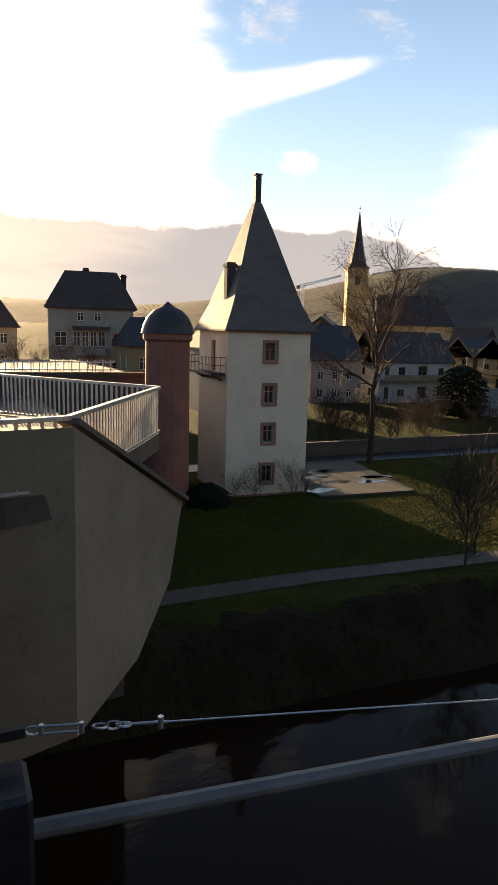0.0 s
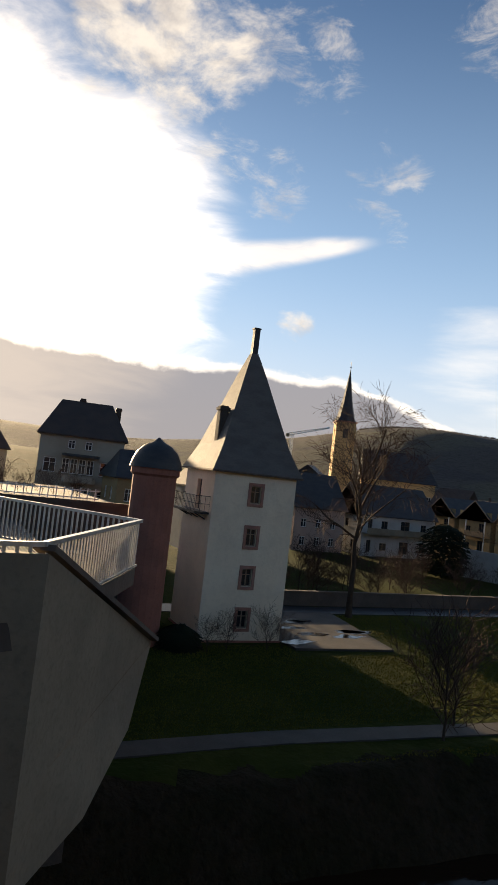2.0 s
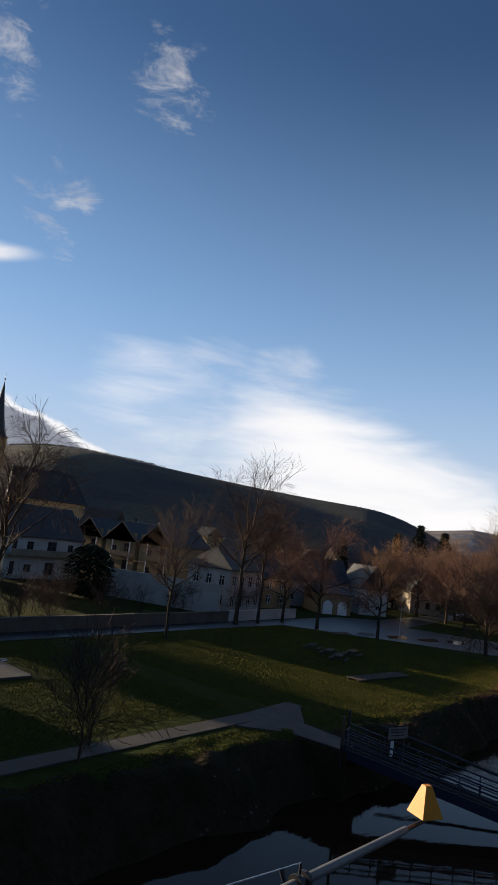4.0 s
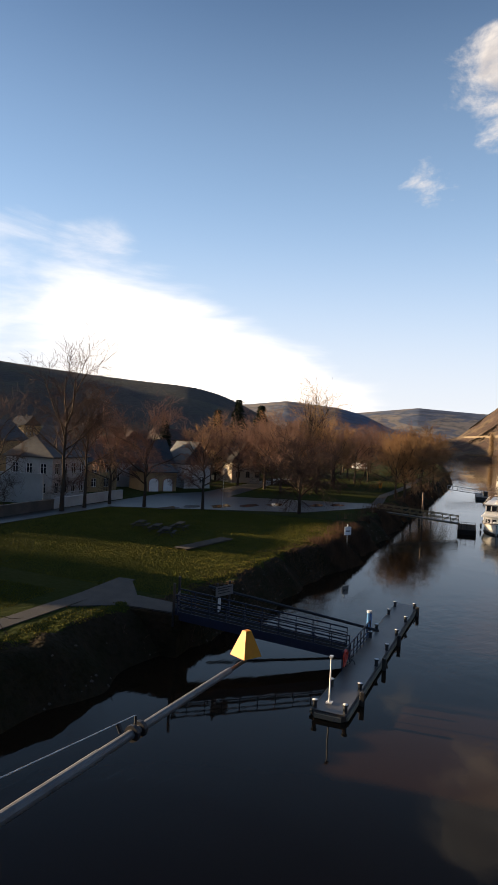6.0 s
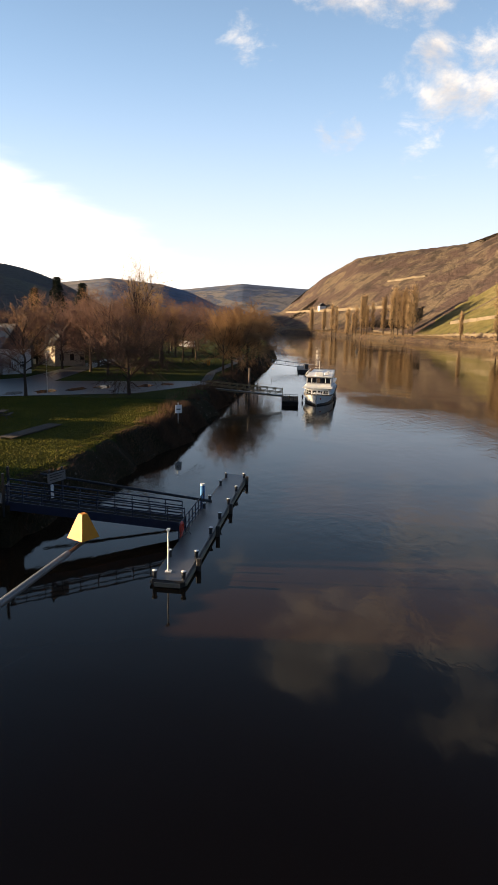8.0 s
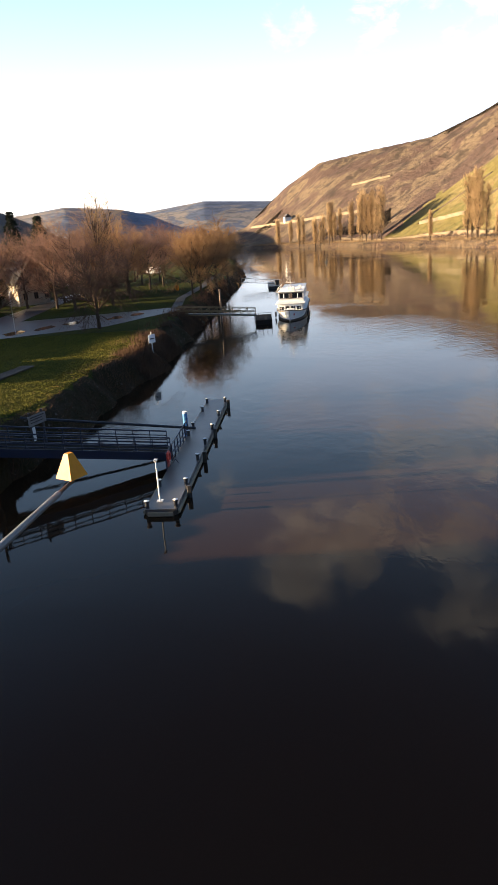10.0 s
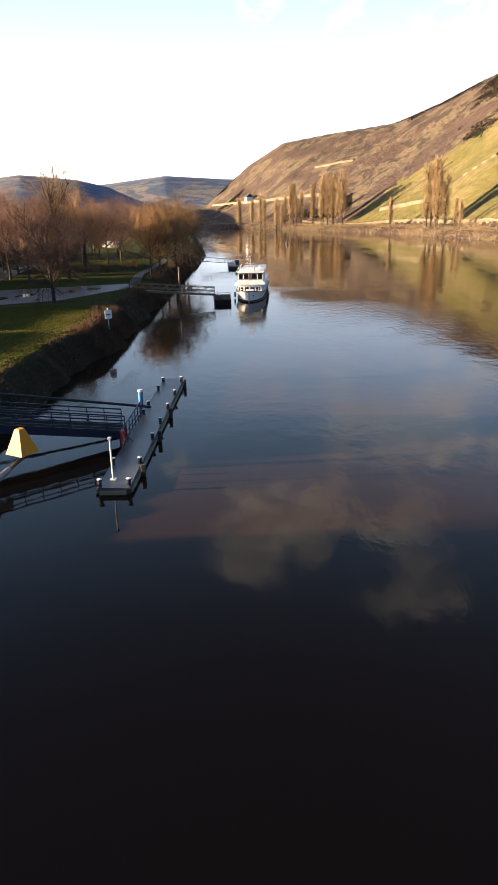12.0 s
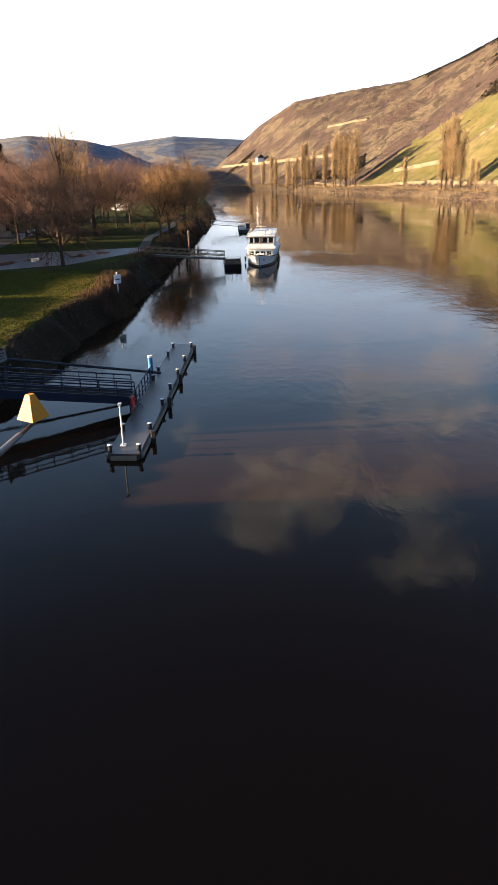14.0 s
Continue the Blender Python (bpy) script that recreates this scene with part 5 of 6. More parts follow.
def build_boat():
    b = thing("passenger_boat", "white passenger boat moored with its bow towards the bridge", "boat", (102.3, -4.35, 0), -6)
    b.scale = (1, 1, 0.88)
    L = 26.0
    # hull: sections along x from the stem
    hull, rows = Shape(), []
    for x, half, top in ((0.0, 0.05, 2.0), (0.8, 0.75, 1.85), (2.0, 1.45, 1.65), (4.0, 2.15, 1.5), (7.0, 2.45, 1.4), (22, 2.45, 1.4), (26, 2.0, 1.45)):
        rows.append([(x + 0.5 * (1 - k), q * half * (0.72 + 0.28 * k), -0.4 + (top + 0.4) * k) for q in (-1, 1) for k in ((0, 0.5, 1.0) if q < 0 else (1.0, 0.5, 0))])
    pts = [p for r in rows for p in r]
    faces = [(k * 6 + i, (k + 1) * 6 + i, (k + 1) * 6 + i + 1, k * 6 + i + 1) for k in range(len(rows) - 1) for i in range(5)]
    hull.add(pts, faces + [tuple(range(len(pts) - 6, len(pts)))])
    part("hull", hull, M_WFRAME, b, "white hull")
    boot, rows2 = Shape(), []
    for x, half in ((0.3, 0.06), (1.2, 0.72), (2.3, 1.3), (4.2, 1.9), (7.1, 2.2), (22, 2.2), (25.8, 1.8)):
        rows2.append([(x - 0.05, -half - 0.03, -0.3), (x - 0.1, -half - 0.1, 0.28), (x - 0.1, half + 0.1, 0.28), (x - 0.05, half + 0.03, -0.3)])
    boot.add([p for r in rows2 for p in r], [(k * 4 + i, (k + 1) * 4 + i, (k + 1) * 4 + i + 1, k * 4 + i + 1) for k in range(6) for i in range(3)])
    part("boot_stripe", boot, M_HULL, b, "dark waterline stripe")
    rub = Shape()
    edge = [(0.0, 0.05, 1.98), (0.8, 0.78, 1.83), (2.0, 1.48, 1.63), (4.0, 2.18, 1.48), (7.0, 2.48, 1.38), (22, 2.48, 1.38)]
    for p, q in zip(edge, edge[1:]):
        for s in (-1, 1):
            rub.beam((p[0], s * p[1], p[2]), (q[0], s * q[1], q[2]), 0.12, 0.14)
    part("gunwale", rub, M_FRAME, b, "dark brown rubbing rail")
    low = Shape().wall((3.2, 1.9, 1.3), (0, -1, 0), 3.8, 1.45, [(0.15 + i * 0.9, 0.35, 0.85 + i * 0.9, 1.0) for i in range(4)], 0.08)
    low.wall((3.2, -1.9, 1.3), (1, 0, 0), 19, 1.45, [(1 + i * 2, 0.35, 2.4 + i * 2, 1.1) for i in range(9)], 0.08)
    low.wall((22.2, -1.9, 1.3), (0, 1, 0), 3.8, 1.45).wall((22.2, 1.9, 1.3), (-1, 0, 0), 19, 1.45)
    part("lower_cabin", low, M_WFRAME, b)
    part("lower_glass", Shape().box(3.29, 3.31, -1.8, 1.8, 1.6, 2.35).box(4, 22, -1.83, -1.81, 1.6, 2.45), M_GLASS, b)
    part("brow", Shape().box(5.32, 5.39, -1.95, 1.95, 3.4, 3.48).box(5.32, 5.39, -1.95, 1.95, 4.4, 4.5).box(5.32, 5.39, -0.2, 0.3, 3.49, 4.39), M_FRAME, b, "brown window trim")
    part("foredeck_box", Shape().box(2.0, 2.9, -0.6, 0.6, 1.5, 2.0, 0.05), M_WFRAME, b)
    part("life_raft", Shape().tube((9.5, -1.3, 5.1), (10.6, -1.3, 5.1), 0.32, n=12), M_WFRAME, b)
    part("promenade_deck", Shape().box(2.7, 23, -2.35, 2.35, 2.75, 2.88, 0.03), M_WFRAME, b)
    up = Shape().wall((5.4, 2.0, 2.88), (0, -1, 0), 4.0, 1.75, [(0.14, 0.62, 0.76, 1.5), (0.9, 0.62, 1.66, 1.5), (2.2, 0.62, 3.0, 1.5), (3.14, 0.62, 3.86, 1.5)], 0.08)
    up.wall((5.4, -2.0, 2.88), (1, 0, 0), 8, 1.75, [(0.3 + i * 1.5, 0.7, 1.5 + i * 1.5, 1.5) for i in range(5)], 0.08)
    up.wall((13.4, -2.0, 2.88), (0, 1, 0), 4.0, 1.75).wall((13.4, 2.0, 2.88), (-1, 0, 0), 8, 1.75)
    part("wheelhouse", up, M_WFRAME, b)
    part("wheelhouse_glass", Shape().box(5.49, 5.51, -1.9, 1.9, 3.45, 4.42).box(5.7, 13, -1.93, -1.91, 3.5, 4.4), M_GLASS, b)
    part("wheelhouse_roof", Shape().box(5.15, 13.8, -2.15, 2.15, 4.63, 4.74, 0.03), M_WFRAME, b)
    part("awning", Shape().box(13.8, 22, -2.0, 2.0, 4.6, 4.68), M_WFRAME, b)
    for x in (16, 19, 21.8):
        for s in (-1.9, 1.9):
            part("awning_post", Shape().tube((x, s, 2.88), (x, s, 4.6), 0.04), M_WFRAME, b)
    part("top_box", Shape().box(6.2, 7.6, -0.6, 0.6, 4.76, 5.4, 0.05).box(8.4, 9.4, -1.4, -0.7, 4.76, 5.2, 0.05), M_WFRAME, b)
    m = part("mast", Shape().tube((5.2, 0, 4.76), (5.2, 0, 7.6), 0.05, 0.03).tube((5.2, -0.8, 6.3), (5.2, 0.8, 6.3), 0.025), M_WFRAME, b)
    part("radar", Shape().box(5.05, 5.35, -0.75, 0.75, 5.75, 5.85, 0.02), M_WFRAME, m)
    part("jackstaff", Shape().tube((0.5, 0, 1.8), (0.2, 0, 4.6), 0.025), M_WFRAME, b)
    r = Shape()
    for s in (-1, 1):
        prev = None
        for x, h in ((0.6, 0.6), (2.0, 1.4), (4.0, 2.1), (7, 2.35)):
            r.tube((x, s * h, 1.5), (x, s * h, 2.55), 0.02, n=5)
            if prev:
                r.tube((prev[0], s * prev[1], 2.55), (x, s * h, 2.55), 0.02, n=5).tube((prev[0], s * prev[1], 2.1), (x, s * h, 2.1), 0.015, n=5)
            prev = (x, h)
        for x in (4, 7, 10, 13):
            r.tube((x, s * 2.2, 4.76), (x, s * 1.95, 5.5), 0.02, n=5)
        r.tube((4, s * 1.95, 5.5), (13, s * 1.95, 5.5), 0.02, n=5)
    part("guard_rail", r, M_WFRAME, b)
    for s, x in ((-1, 5), (-1, 9), (1, 6)):
        part("fender", Shape().tube((x, s * 2.62, 0.2), (x, s * 2.62, 1.1), 0.14, n=8), M_DARKMETAL, b)
    part("anchor_mark", Shape().box(0.62, 0.66, -0.75, -0.55, 1.0, 1.3), M_REDP, b)


build_boat()


def build_jetties():
    j = thing("boat_jetty", "ochre-railed gangway and dark pontoon beside the boat", "jetty")
    a, b = Vector((99.5, 12.5, 2.6)), Vector((102.6, 0.9, 1.4))
    part("walkway", Shape().beam(a, b, 1.4, 0.15), M_DECK, j)
    for q in (-0.7, 0.7):
        t, up = Shape(), Vector((0, 0, 1))
        for h in (-0.1, 0.5, 1.05):
            t.beam(a + Vector((q, 0, h)), b + Vector((q, 0, h)), 0.08, 0.1)
        for i in range(11):
            p = a.lerp(b, i / 10) + Vector((q, 0, 0))
            t.beam(p, p + up * 1.05, 0.07, 0.07)
            if i < 10:
                n = a.lerp(b, (i + 1) / 10) + Vector((q, 0, 0))
                t.beam(p, n + up * 1.0, 0.05, 0.05)
        part("truss", t, M_RUST, j)
    part("float", Shape().box(100.6, 108, -1.6, 1.0, -0.4, 0.75, 0.08), M_TAR, j, "dark pontoon hull")
    rail = Shape()
    for k in range(5):
        rail.tube((101.6, 1.1 - k * 0.65, 0.6), (101.6, 1.1 - k * 0.65, 1.7), 0.03, n=5)
    rail.tube((101.6, 1.1, 1.7), (101.6, -1.5, 1.7), 0.03, n=5).tube((101.6, 1.1, 1.2), (101.6, -1.5, 1.2), 0.02, n=5)
    part("float_rail", rail, M_DARKMETAL, j)
    part("pile", Shape().tube((108, 6.5, -1), (108, 6.5, 5.2), 0.16, n=10), M_FRAME, j)
    part("foundation", Shape().box(98.5, 100.5, 11.5, 13.5, 0, 2.5), M_CONCRETE, j)
    k = thing("far_jetty", "small grey boat landing beyond the grove", "jetty")
    part("walkway", Shape().beam((171, 4.5, 1.9), (174, -3.6, 1.0), 1.2, 0.12), M_DECK, k)
    rr = Shape()
    for q in (-0.6, 0.6):
        rr.beam((171 + q, 4.5, 2.9), (174 + q, -3.6, 2.0), 0.06, 0.08)
        for i in range(8):
            x, y, z = 171 + q + 3 * i / 7, 4.5 - 8.1 * i / 7, 1.9 - 0.9 * i / 7
            rr.beam((x, y, z), (x, y, z + 1), 0.06, 0.06)
    part("railing", rr, M_METAL, k)
    part("float", Shape().box(168, 184, -5.2, -2.2, -0.3, 0.7, 0.06).box(172, 174, -5.0, -4.0, 0.7, 1.9, 0.05), M_HULL, k)


build_jetties()


def clumps(seed, x, y, lift, size, tall=1.0):
    """Many small leaf or blade clumps standing on the ground at x, y, raised by lift."""
    g = np.random.RandomState(seed)
    n = len(x)
    p = np.stack([x, y, height(x, y) + lift], -1)
    a, t = g.uniform(0, 6.283, n), size * g.uniform(0.5, 1.3, n)
    u = np.stack([np.cos(a), np.sin(a), g.uniform(-0.4, 0.4, n)], -1) * t[:, None]
    v = np.stack([g.uniform(-0.5, 0.5, n), g.uniform(-0.5, 0.5, n), np.ones(n) * tall], -1) * t[:, None]
    s = Shape()
    s.v = np.stack([p - u, p + u, p + v], 1).reshape(-1, 3).tolist()
    s.f = np.arange(3 * n).reshape(-1, 3).tolist()
    return s


# far bank: poplars, scrub along the water and terrace walls
for az, r, s in ((94.5, 580, 0.9), (95.2, 572, 0.8), (96.0, 560, 1.0), (96.6, 552, 0.9), (97.5, 540, 1.0), (98.6, 520, 1.15), (99.0, 512, 1.2), (99.4, 506, 1.1), (99.8, 500, 1.15), (104.2, 424, 0.62), (107.0, 384, 1.05), (107.5, 378, 1.12), (108.0, 374, 1.0), (109.2, 360, 0.5), (91.8, 640, 0.8), (92.6, 625, 0.8), (93.5, 600, 0.9)):
    x, y = math.sin(radians(az)) * r, math.cos(radians(az)) * r
    for q in range(2):
        xx, yy = x + rng.uniform(-4, 4), y + rng.uniform(-4, 1)
        plant(rng.choice(SPIRE), "poplar", "tall bare poplar on the far river bank", xx, yy, float(height(np.array(xx), np.array(yy))), rng.uniform(0, 360), s * rng.uniform(1.05, 1.3), "far bank poplars")


def conifer(name, label, x, y, z, H, w, seed, mat=M_FIR, domed=False):
    """A dark evergreen: a stem and many small sprays in whorls."""
    t = thing(name, label, "tree", (x, y, z))
    part("trunk", Shape().tube((0, 0, -0.4), (0, 0, H * 0.9), H * 0.016, 0.03, 6), M_BARK, t)
    rr, s = random.Random(seed), Shape()
    for k in range(2600):
        f = rr.uniform(0.08, 1.0)
        rad = w * (math.sqrt(max(0.02, 1 - (1.8 * f - 0.8) ** 2)) if domed else (1.02 - f) ** 0.7 * (0.8 + 0.2 * math.sin(f * 40))) * math.sqrt(rr.uniform(0.1, 1.0))
        a = rr.uniform(0, 6.283)
        p = Vector((rad * math.cos(a), rad * math.sin(a), f * H))
        u = Vector((math.cos(a), math.sin(a), -0.35)) * rr.uniform(0.35, 0.9)
        v = Vector((-math.sin(a), math.cos(a), rr.uniform(-0.3, 0.5))) * rr.uniform(0.15, 0.35)
        s.add((p - v, p + v, p + u), ((0, 1, 2),))
    part("crown", s, mat, t)
    return t


for k, (x, y, H, w) in enumerate(((141.5, 50.3, 18.5, 4.6), (145, 46.0, 17.5, 5.0), (138, 54, 16, 3.2), (128, 62, 12, 2.6), (152, 74, 14, 3), (21.5, 120, 13, 3))):
    conifer("conifer", "dark evergreen conifer among the bare trees", x, y, 2.6, H, w, 80 + k)
conifer("yew", "dense dark evergreen bush before the white house", 65, 70, 2.4, 7.4, 3.4, 95, domed=True)
conifer("yew", "dark clipped evergreen at the foot of the turret", 14.6, 37.2, 2.3, 1.5, 0.9, 96, domed=True)

# hillside: retaining walls and farm tracks across the slope
def slope_line(a0, e0, a1, e1, n=14):
    """Points on the far slope that lie between two ways, each given as degrees round and up from the bridge."""
    pts = []
    rs = np.arange(150.0, 1100.0, 1.5)
    for k in range(n + 1):
        az, el = a0 + (a1 - a0) * k / n, e0 + (e1 - e0) * k / n
        x, y = rs * math.sin(radians(az)), rs * math.cos(radians(az))
        z = height(x, y)
        ok = (right_bank(x) - y > 20) & (np.degrees(np.arctan2(z - 13, rs)) >= el)
        i = int(np.argmax(ok))
        if ok[i]:
            pts.append(Vector((x[i], y[i], z[i])))
    return pts


def slope_wall(name, label, a0, e0, a1, e1, tall, mat=M_ROCK):
    pts = slope_line(a0, e0, a1, e1)
    s = Shape()
    for p, q in zip(pts, pts[1:]):
        s.add([p + Vector((0, 0, h)) + o for p in (p, q) for h, o in ((-1.5, Vector((0, 0.8, 0))), (tall, Vector((0, 0.5, 0))), (tall, Vector((0, -2.5, 0))), (-1.5, Vector((0, -2.5, 0))))],
              ((0, 4, 5, 1), (1, 5, 6, 2), (2, 6, 7, 3), (0, 1, 2, 3), (7, 6, 5, 4)))
    single(name, s, mat, label, "wall", kind="structure")


slope_wall("terrace_wall_1", "long pale retaining wall of the hillside road", 89.6, 0.62, 93.6, 0.88, 2.0)
slope_wall("terrace_wall_2", "long pale retaining wall of the hillside road", 93.6, 0.88, 98.4, 1.25, 2.0)
slope_wall("terrace_wall_3", "pale rock ledge high on the slope", 98.0, 3.35, 101.0, 3.8, 1.2)
slope_wall("terrace_wall_4", "pale vineyard wall above the river road", 103.3, 0.0, 106.8, 0.55, 1.8)
slope_wall("vineyard_track_1", "pale farm track climbing the vineyard", 103.2, 0.0, 108.6, 3.35, 0.9)
slope_wall("vineyard_track_2", "pale farm track climbing the vineyard", 107.9, 1.4, 112.5, 4.2, 1.0)
slope_wall("river_road_wall", "pale wall of the road along the far bank", 97.0, -0.95, 113.0, -1.75, 0.9)
hut = slope_line(92.6, 0.95, 92.9, 0.95, 1)[0]
house("vineyard_hut", "small white house above the hillside road wall", tuple(hut), 10, 9, 7, 4.5, 7.5, M_WFRAME, M_SLATE, "x", 0, front=grid(2, 2.5, 3.5, (1.2,), 1.2, 1.4))

# small things of the park and river
def lamp_post(x, y):
    l = thing("street_lamp", "slim pale street lamp beside the parking place", "lamp", (x, y, 2.5))
    part("post", Shape().tube((0, 0, -0.3), (0, 0, 5.2), 0.07, 0.05, 8), M_METAL, l)
    part("arm", Shape().tube((0, 0, 5.2), (0.7, 0, 5.4), 0.04, 0.03, 6), M_METAL, l)
    part("head", Shape().box(0.5, 1.1, -0.12, 0.12, 5.36, 5.46, 0.03), M_METAL, l)


for x, y in ((90.6, 34.1),):
    lamp_post(x, y)


def picnic_table(x, y, turn):
    b = thing("picnic_table", "weathered dark picnic table with fixed benches on the lawn", "table", (x, y, 2.5), turn, "picnic tables")
    for k in range(4):
        part("top_plank", Shape().box(-1.0, 1.0, -0.36 + k * 0.18, -0.2 + k * 0.18, 0.7, 0.745), M_OLDWOOD, b)
    for q in (-1, 1):
        for k in range(2):
            part("seat_plank", Shape().box(-1.0, 1.0, q * 0.72 - 0.15 + k * 0.155, q * 0.72 - 0.01 + k * 0.155, 0.41, 0.45), M_OLDWOOD, b)
        part("leg_frame", Shape().beam((q * 0.75, -0.72, 0.0), (q * 0.75, -0.22, 0.7), 0.07, 0.09).beam((q * 0.75, 0.72, 0.0), (q * 0.75, 0.22, 0.7), 0.07, 0.09).beam((q * 0.75, -0.8, 0.37), (q * 0.75, 0.8, 0.37), 0.06, 0.09), M_OLDWOOD, b)


for x, y, a in ((62.2, 30.6, 12), (63.4, 33.2, 10), (60.4, 28.6, 15), (64.8, 29.2, 8)):
    picnic_table(x, y, a)


def timber_platform(x, y, turn, n):
    """A low slatted platform lying on the grass."""
    b = thing("timber_platform", "low slatted timber platform lying on the lawn", "platform", (x, y, 2.5), turn)
    for q in (-0.5, 0.5):
        part("bearer", Shape().box(-n * 0.11, n * 0.11, q - 0.06, q + 0.06, -0.1, 0.14), M_OLDWOOD, b)
    slat = Shape().box(-0.08, 0.08, -0.75, 0.75, 0.142, 0.18).data("slat", M_OLDWOOD)
    for k in range(n):
        part("slat", slat, None, b).matrix_basis = pose((k - (n - 1) / 2) * 0.22, 0, 0)


timber_platform(57.5, 23.2, -11, 36)
bn = thing("litter_bin", "small pale yellow litter bin on the lawn", "bin", (150.0, 18.5, 2.5))
part("body", Shape().revolve([(0.0, 0.0), (0.35, 0.0), (0.4, 1.1), (0.33, 1.1)], 12), M_YELLOW, bn)
part("post", Shape().box(-0.45, -0.38, -0.04, 0.04, -0.2, 1.3), M_DARKMETAL, bn)
van = thing("delivery_van", "white van parked beyond the park trees", "vehicle", (236, 37, 2.6), 80)
part("body", Shape().prism([(-2.6, -1), (2.0, -1), (2.6, -0.8), (2.6, 0.8), (2.0, 1), (-2.6, 1)], 0.35, lambda x, y: 2.4 if x < 2.3 else 1.3), M_WFRAME, van)
part("windscreen", Shape().box(1.2, 2.02, -1.02, 1.02, 1.4, 2.0), M_GLASS, van)
for x in (-1.7, 1.6):
    for y in (-1.0, 1.0):
        part("wheel", Shape().tube((x, y - 0.11, 0.33), (x, y + 0.11, 0.33), 0.34, n=12), M_HULL, van)
buoy = single("channel_buoy", Shape().revolve([(0.0, -0.4), (0.7, -0.1), (0.7, 0.25), (0.3, 0.5), (0.22, 1.3), (0.0, 1.4)], 12), M_HULL, "small dark channel buoy floating in the river", "buoy")
buoy.location = (295, -29.5, 0.05)


def build_crane():
    c = thing("tower_crane", "white tower crane beyond the roofs", "crane", (196, 350, 8))
    mast, jib = Shape(), Shape()
    for dx, dy in ((-0.7, -0.7), (0.7, -0.7), (0.7, 0.7), (-0.7, 0.7)):
        mast.beam((dx, dy, -2), (dx, dy, 36), 0.22, 0.22)
    for k in range(18):
        mast.beam((-0.7, -0.7, k * 2), (0.7, -0.7, k * 2 + 2), 0.14, 0.14)
    part("mast", mast, M_WFRAME, c)
    d = Vector((20.5, -9.5, 6.5))
    for o in (Vector((0, 0, 0)), Vector((0, 0, 1.3))):
        jib.beam(Vector((0, 0, 35)) - d * 0.1 + o, Vector((0, 0, 35)) + d + o * 0.4, 0.5, 0.5)
    for k in range(12):
        p, q = Vector((0, 0, 35)) + d * k / 12, Vector((0, 0, 35)) + d * (k + 1) / 12
        jib.beam(p, q + Vector((0, 0, 1.3 - 0.07 * k)), 0.16, 0.16)
    part("jib", jib, M_WFRAME, c)
    part("counterweight", Shape().box(-3.5, -1.6, 0, 1.6, 33.5, 35.5, 0.1), M_CONCRETE, c)


build_crane()


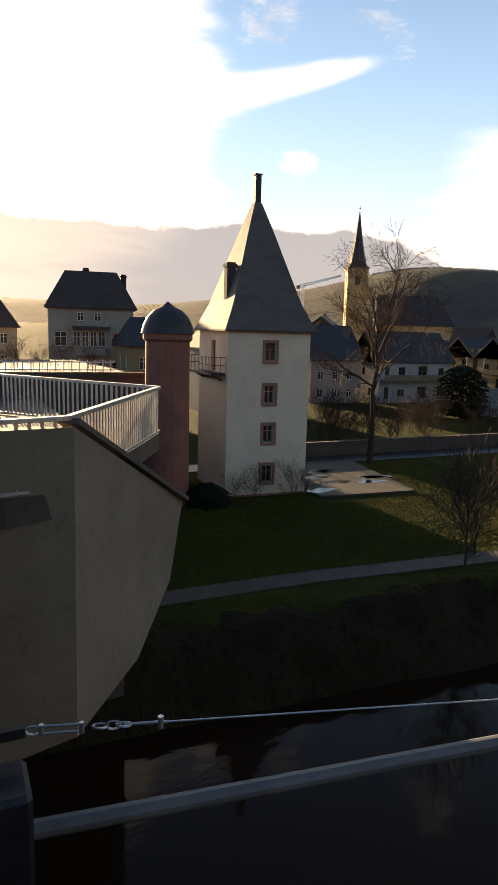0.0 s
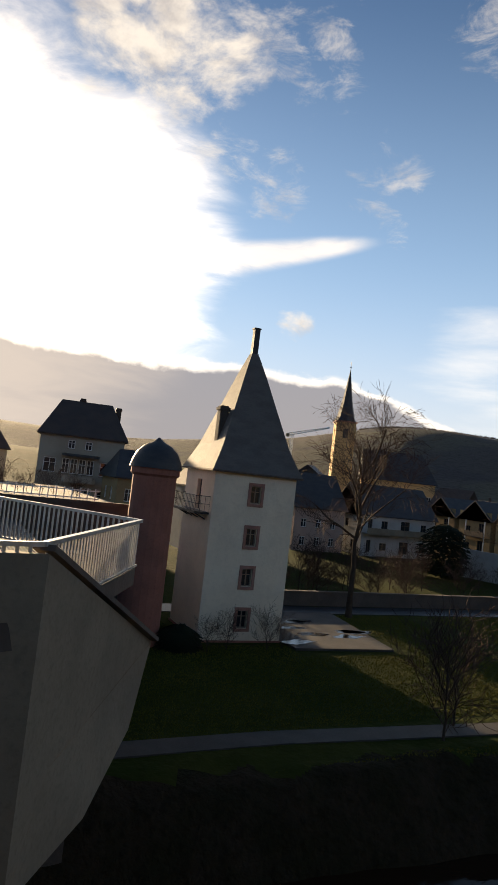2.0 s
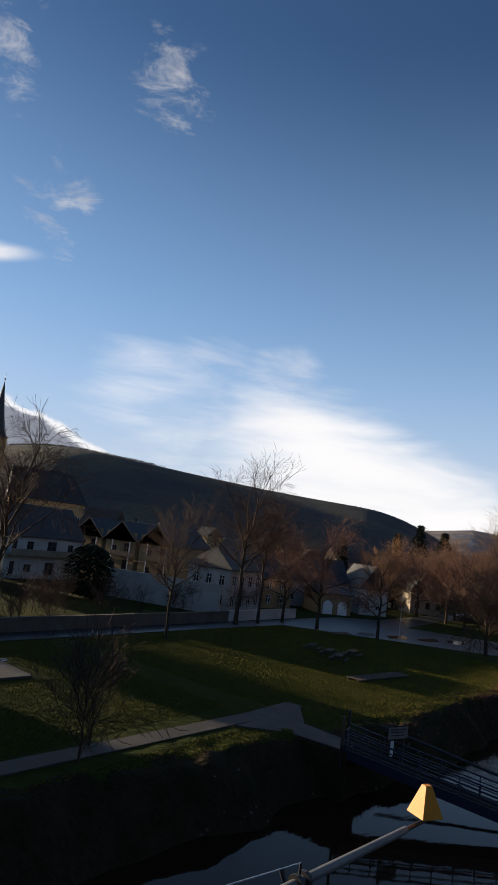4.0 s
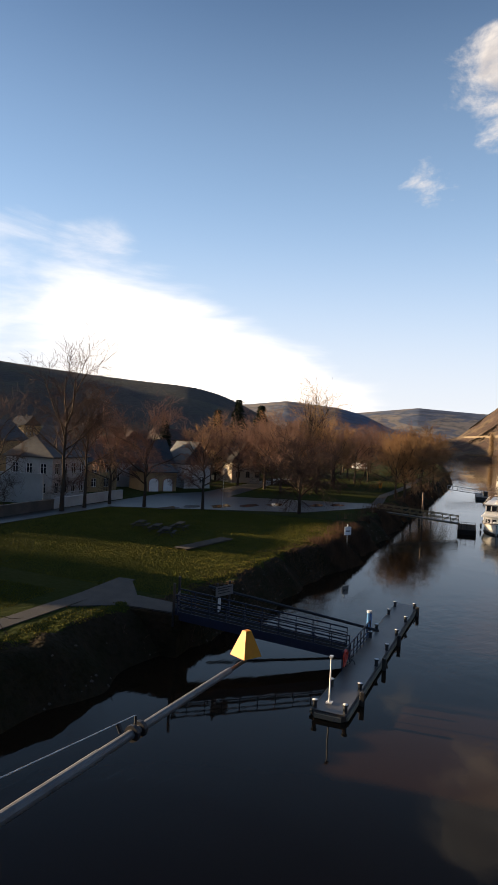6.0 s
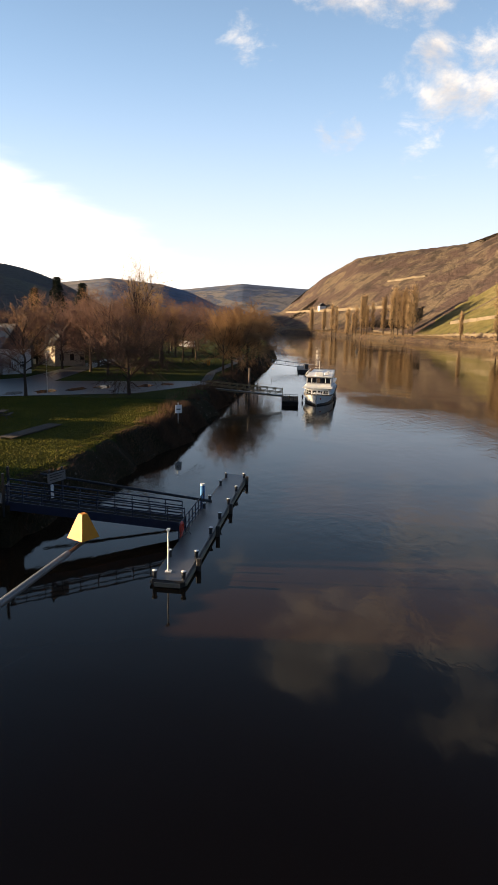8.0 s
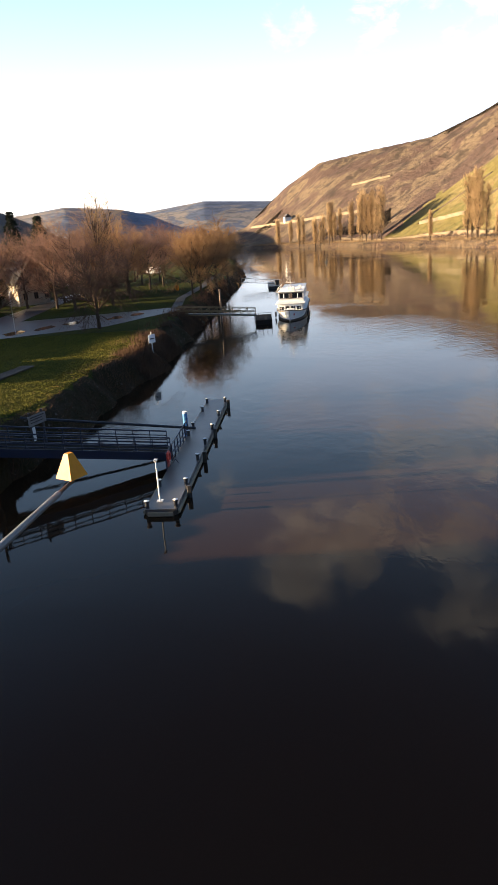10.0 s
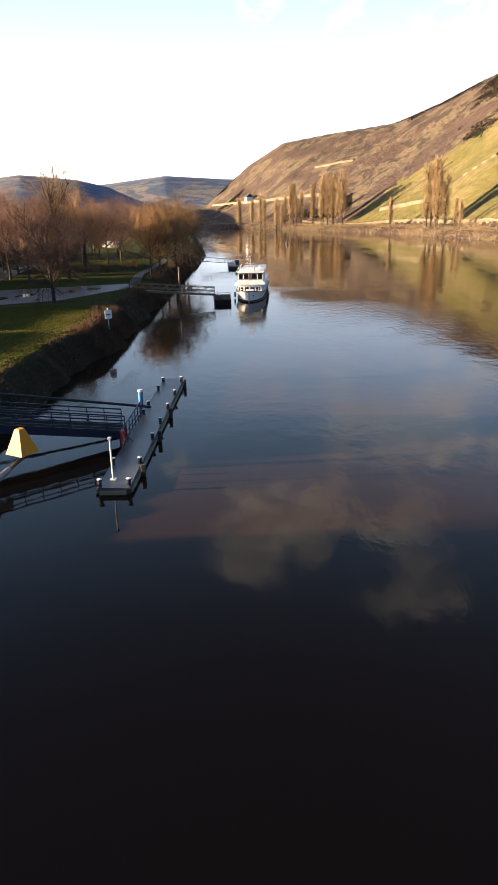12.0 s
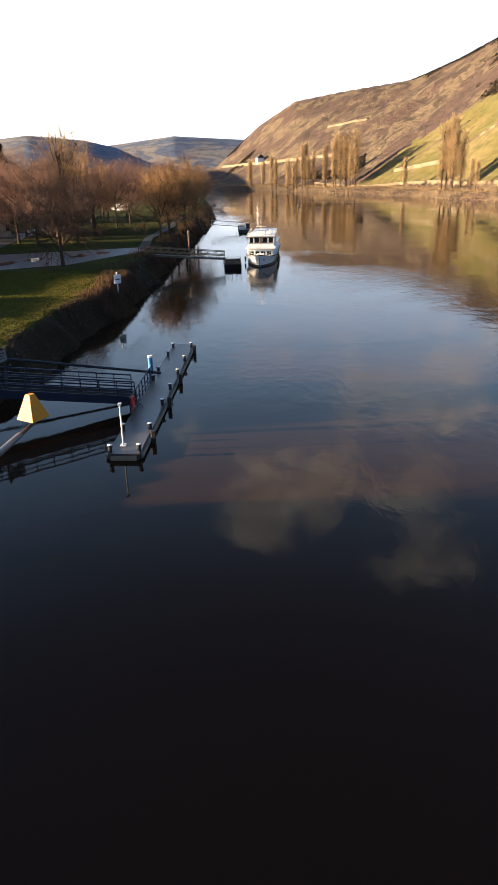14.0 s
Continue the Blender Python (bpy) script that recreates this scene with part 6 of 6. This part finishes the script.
def stuff():
    g = np.random.RandomState(9)
    x = g.uniform(180, 690, 26000)
    y = right_bank(x) - g.uniform(1.0, 20, 26000)
    single("riverside_scrub", clumps(71, x, y, np.abs(g.normal(0, 1.3, 26000)) * (0.6 + 0.5 * ripple(x, y, 25, 31)).clip(0.1), 0.32), M_DRYSCRUB, "dry golden scrub along the far bank", "scrub", kind="stuff")
    az, k = g.uniform(90, 121, 320000), g.uniform(0.05, 1.02, 320000)
    r = np.interp(az, [60, 90, 94.8, 104, 111.9, 130], [700, 671, 577, 414, 305, 170]) + 30 + k * 330
    x, y = np.sin(np.radians(az)) * r, np.cos(np.radians(az)) * r
    keep = (drift(x, y, 70.0, 12, 5) + 0.35 * smooth01((k - 0.55) / 0.4) + 0.5 * (k > 0.9) > 0.34 + 0.12 * g.uniform(-1, 1, 320000)) & ((k > 0.45) | (az < 101))
    x, y = x[keep][:130000], y[keep][:130000]
    single("slope_bushes", clumps(72, x, y, -0.3 + 0.5 * g.uniform(0, 1, len(x)), 0.8), M_BUSHES, "dark bushes and bare woods on the far slope", "bushes", kind="stuff")
    az = np.radians(np.concatenate([g.uniform(33, 70, 3000), g.uniform(35, 47, 4600)]))
    r = g.uniform(930, 965, 7600)
    single("crest_trees", clumps(73, np.sin(az) * r, np.cos(az) * r, g.uniform(-1, 4, 7600) * np.where(az < radians(48), 1, 0.25), 1.1), M_BARK, "row of bare trees on the hill crest", "trees", kind="stuff")
    x = np.concatenate([g.uniform(26, 175, 70000), g.uniform(56, 112, 70000)])
    d = np.abs(g.normal(0, 1, 140000)) * 2.1 + 0.3
    y = left_bank(x) + d
    keep = (drift(x, y, 6.0, 21) > -0.12) & ((x > 64) | (g.uniform(0, 1, 140000) < 0.6))
    tall = np.where(x[keep] > 64, 0.75, 0.28)
    s = clumps(74, x[keep], y[keep], -0.1, 0.035, 1.0)
    pts = np.array(s.v).reshape(-1, 3, 3)
    pts[:, 2, 2] = pts[:, 0, 2] + tall * g.uniform(0.3, 1.3, len(pts))
    pts[:, 2, :2] += g.normal(0, 0.18, (len(pts), 2))
    s.v = pts.reshape(-1, 3).tolist()
    single("bank_reeds", s, M_REED, "dry reeds and brambles along the water's edge", "reeds", kind="stuff")
    x = g.uniform(24, 120, 700)
    y = left_bank(x) + np.abs(g.normal(0, 1.3, 700)) + 0.1
    st = Shape()
    for px, py, pz, r in zip(x, y, height(x, y), g.uniform(0.04, 0.16, 700)):
        k = g.uniform(0.6, 1.2, 6)
        st.add([(px + r * k[0], py, pz), (px, py + r * k[1], pz), (px - r * k[2], py, pz), (px, py - r * k[3], pz), (px, py, pz + r * k[4] * 0.7), (px, py, pz - r)],
               ((0, 1, 4), (1, 2, 4), (2, 3, 4), (3, 0, 4), (1, 0, 5), (2, 1, 5), (3, 2, 5), (0, 3, 5)))
    single("bank_stones", st, M_STONE, "loose stones along the waterline", "stones", kind="stuff")
    x, y = g.uniform(3, 84, 330000), g.uniform(13, 46, 330000)
    bare = ((x > 15.8) & (x < 22.6) & (y > 37.6)) | (y < left_bank(x) + 4.5) | ((x > 72) & (y > 150 - 1.35 * x)) | ((x > 22.1) & (x < 31) & (y > 35)) | (np.abs(x - 36.5 - (y - 16) * 0.12) < 1.4) | ((y > 21.4) & (y < 24.6) & (x < 37))
    single("lawn_tufts", clumps(75, x[~bare], y[~bare], -0.02, 0.045, 1.7), M_STRAW, "rough tufts of winter grass on the lawn", "grass", kind="stuff")


stuff()
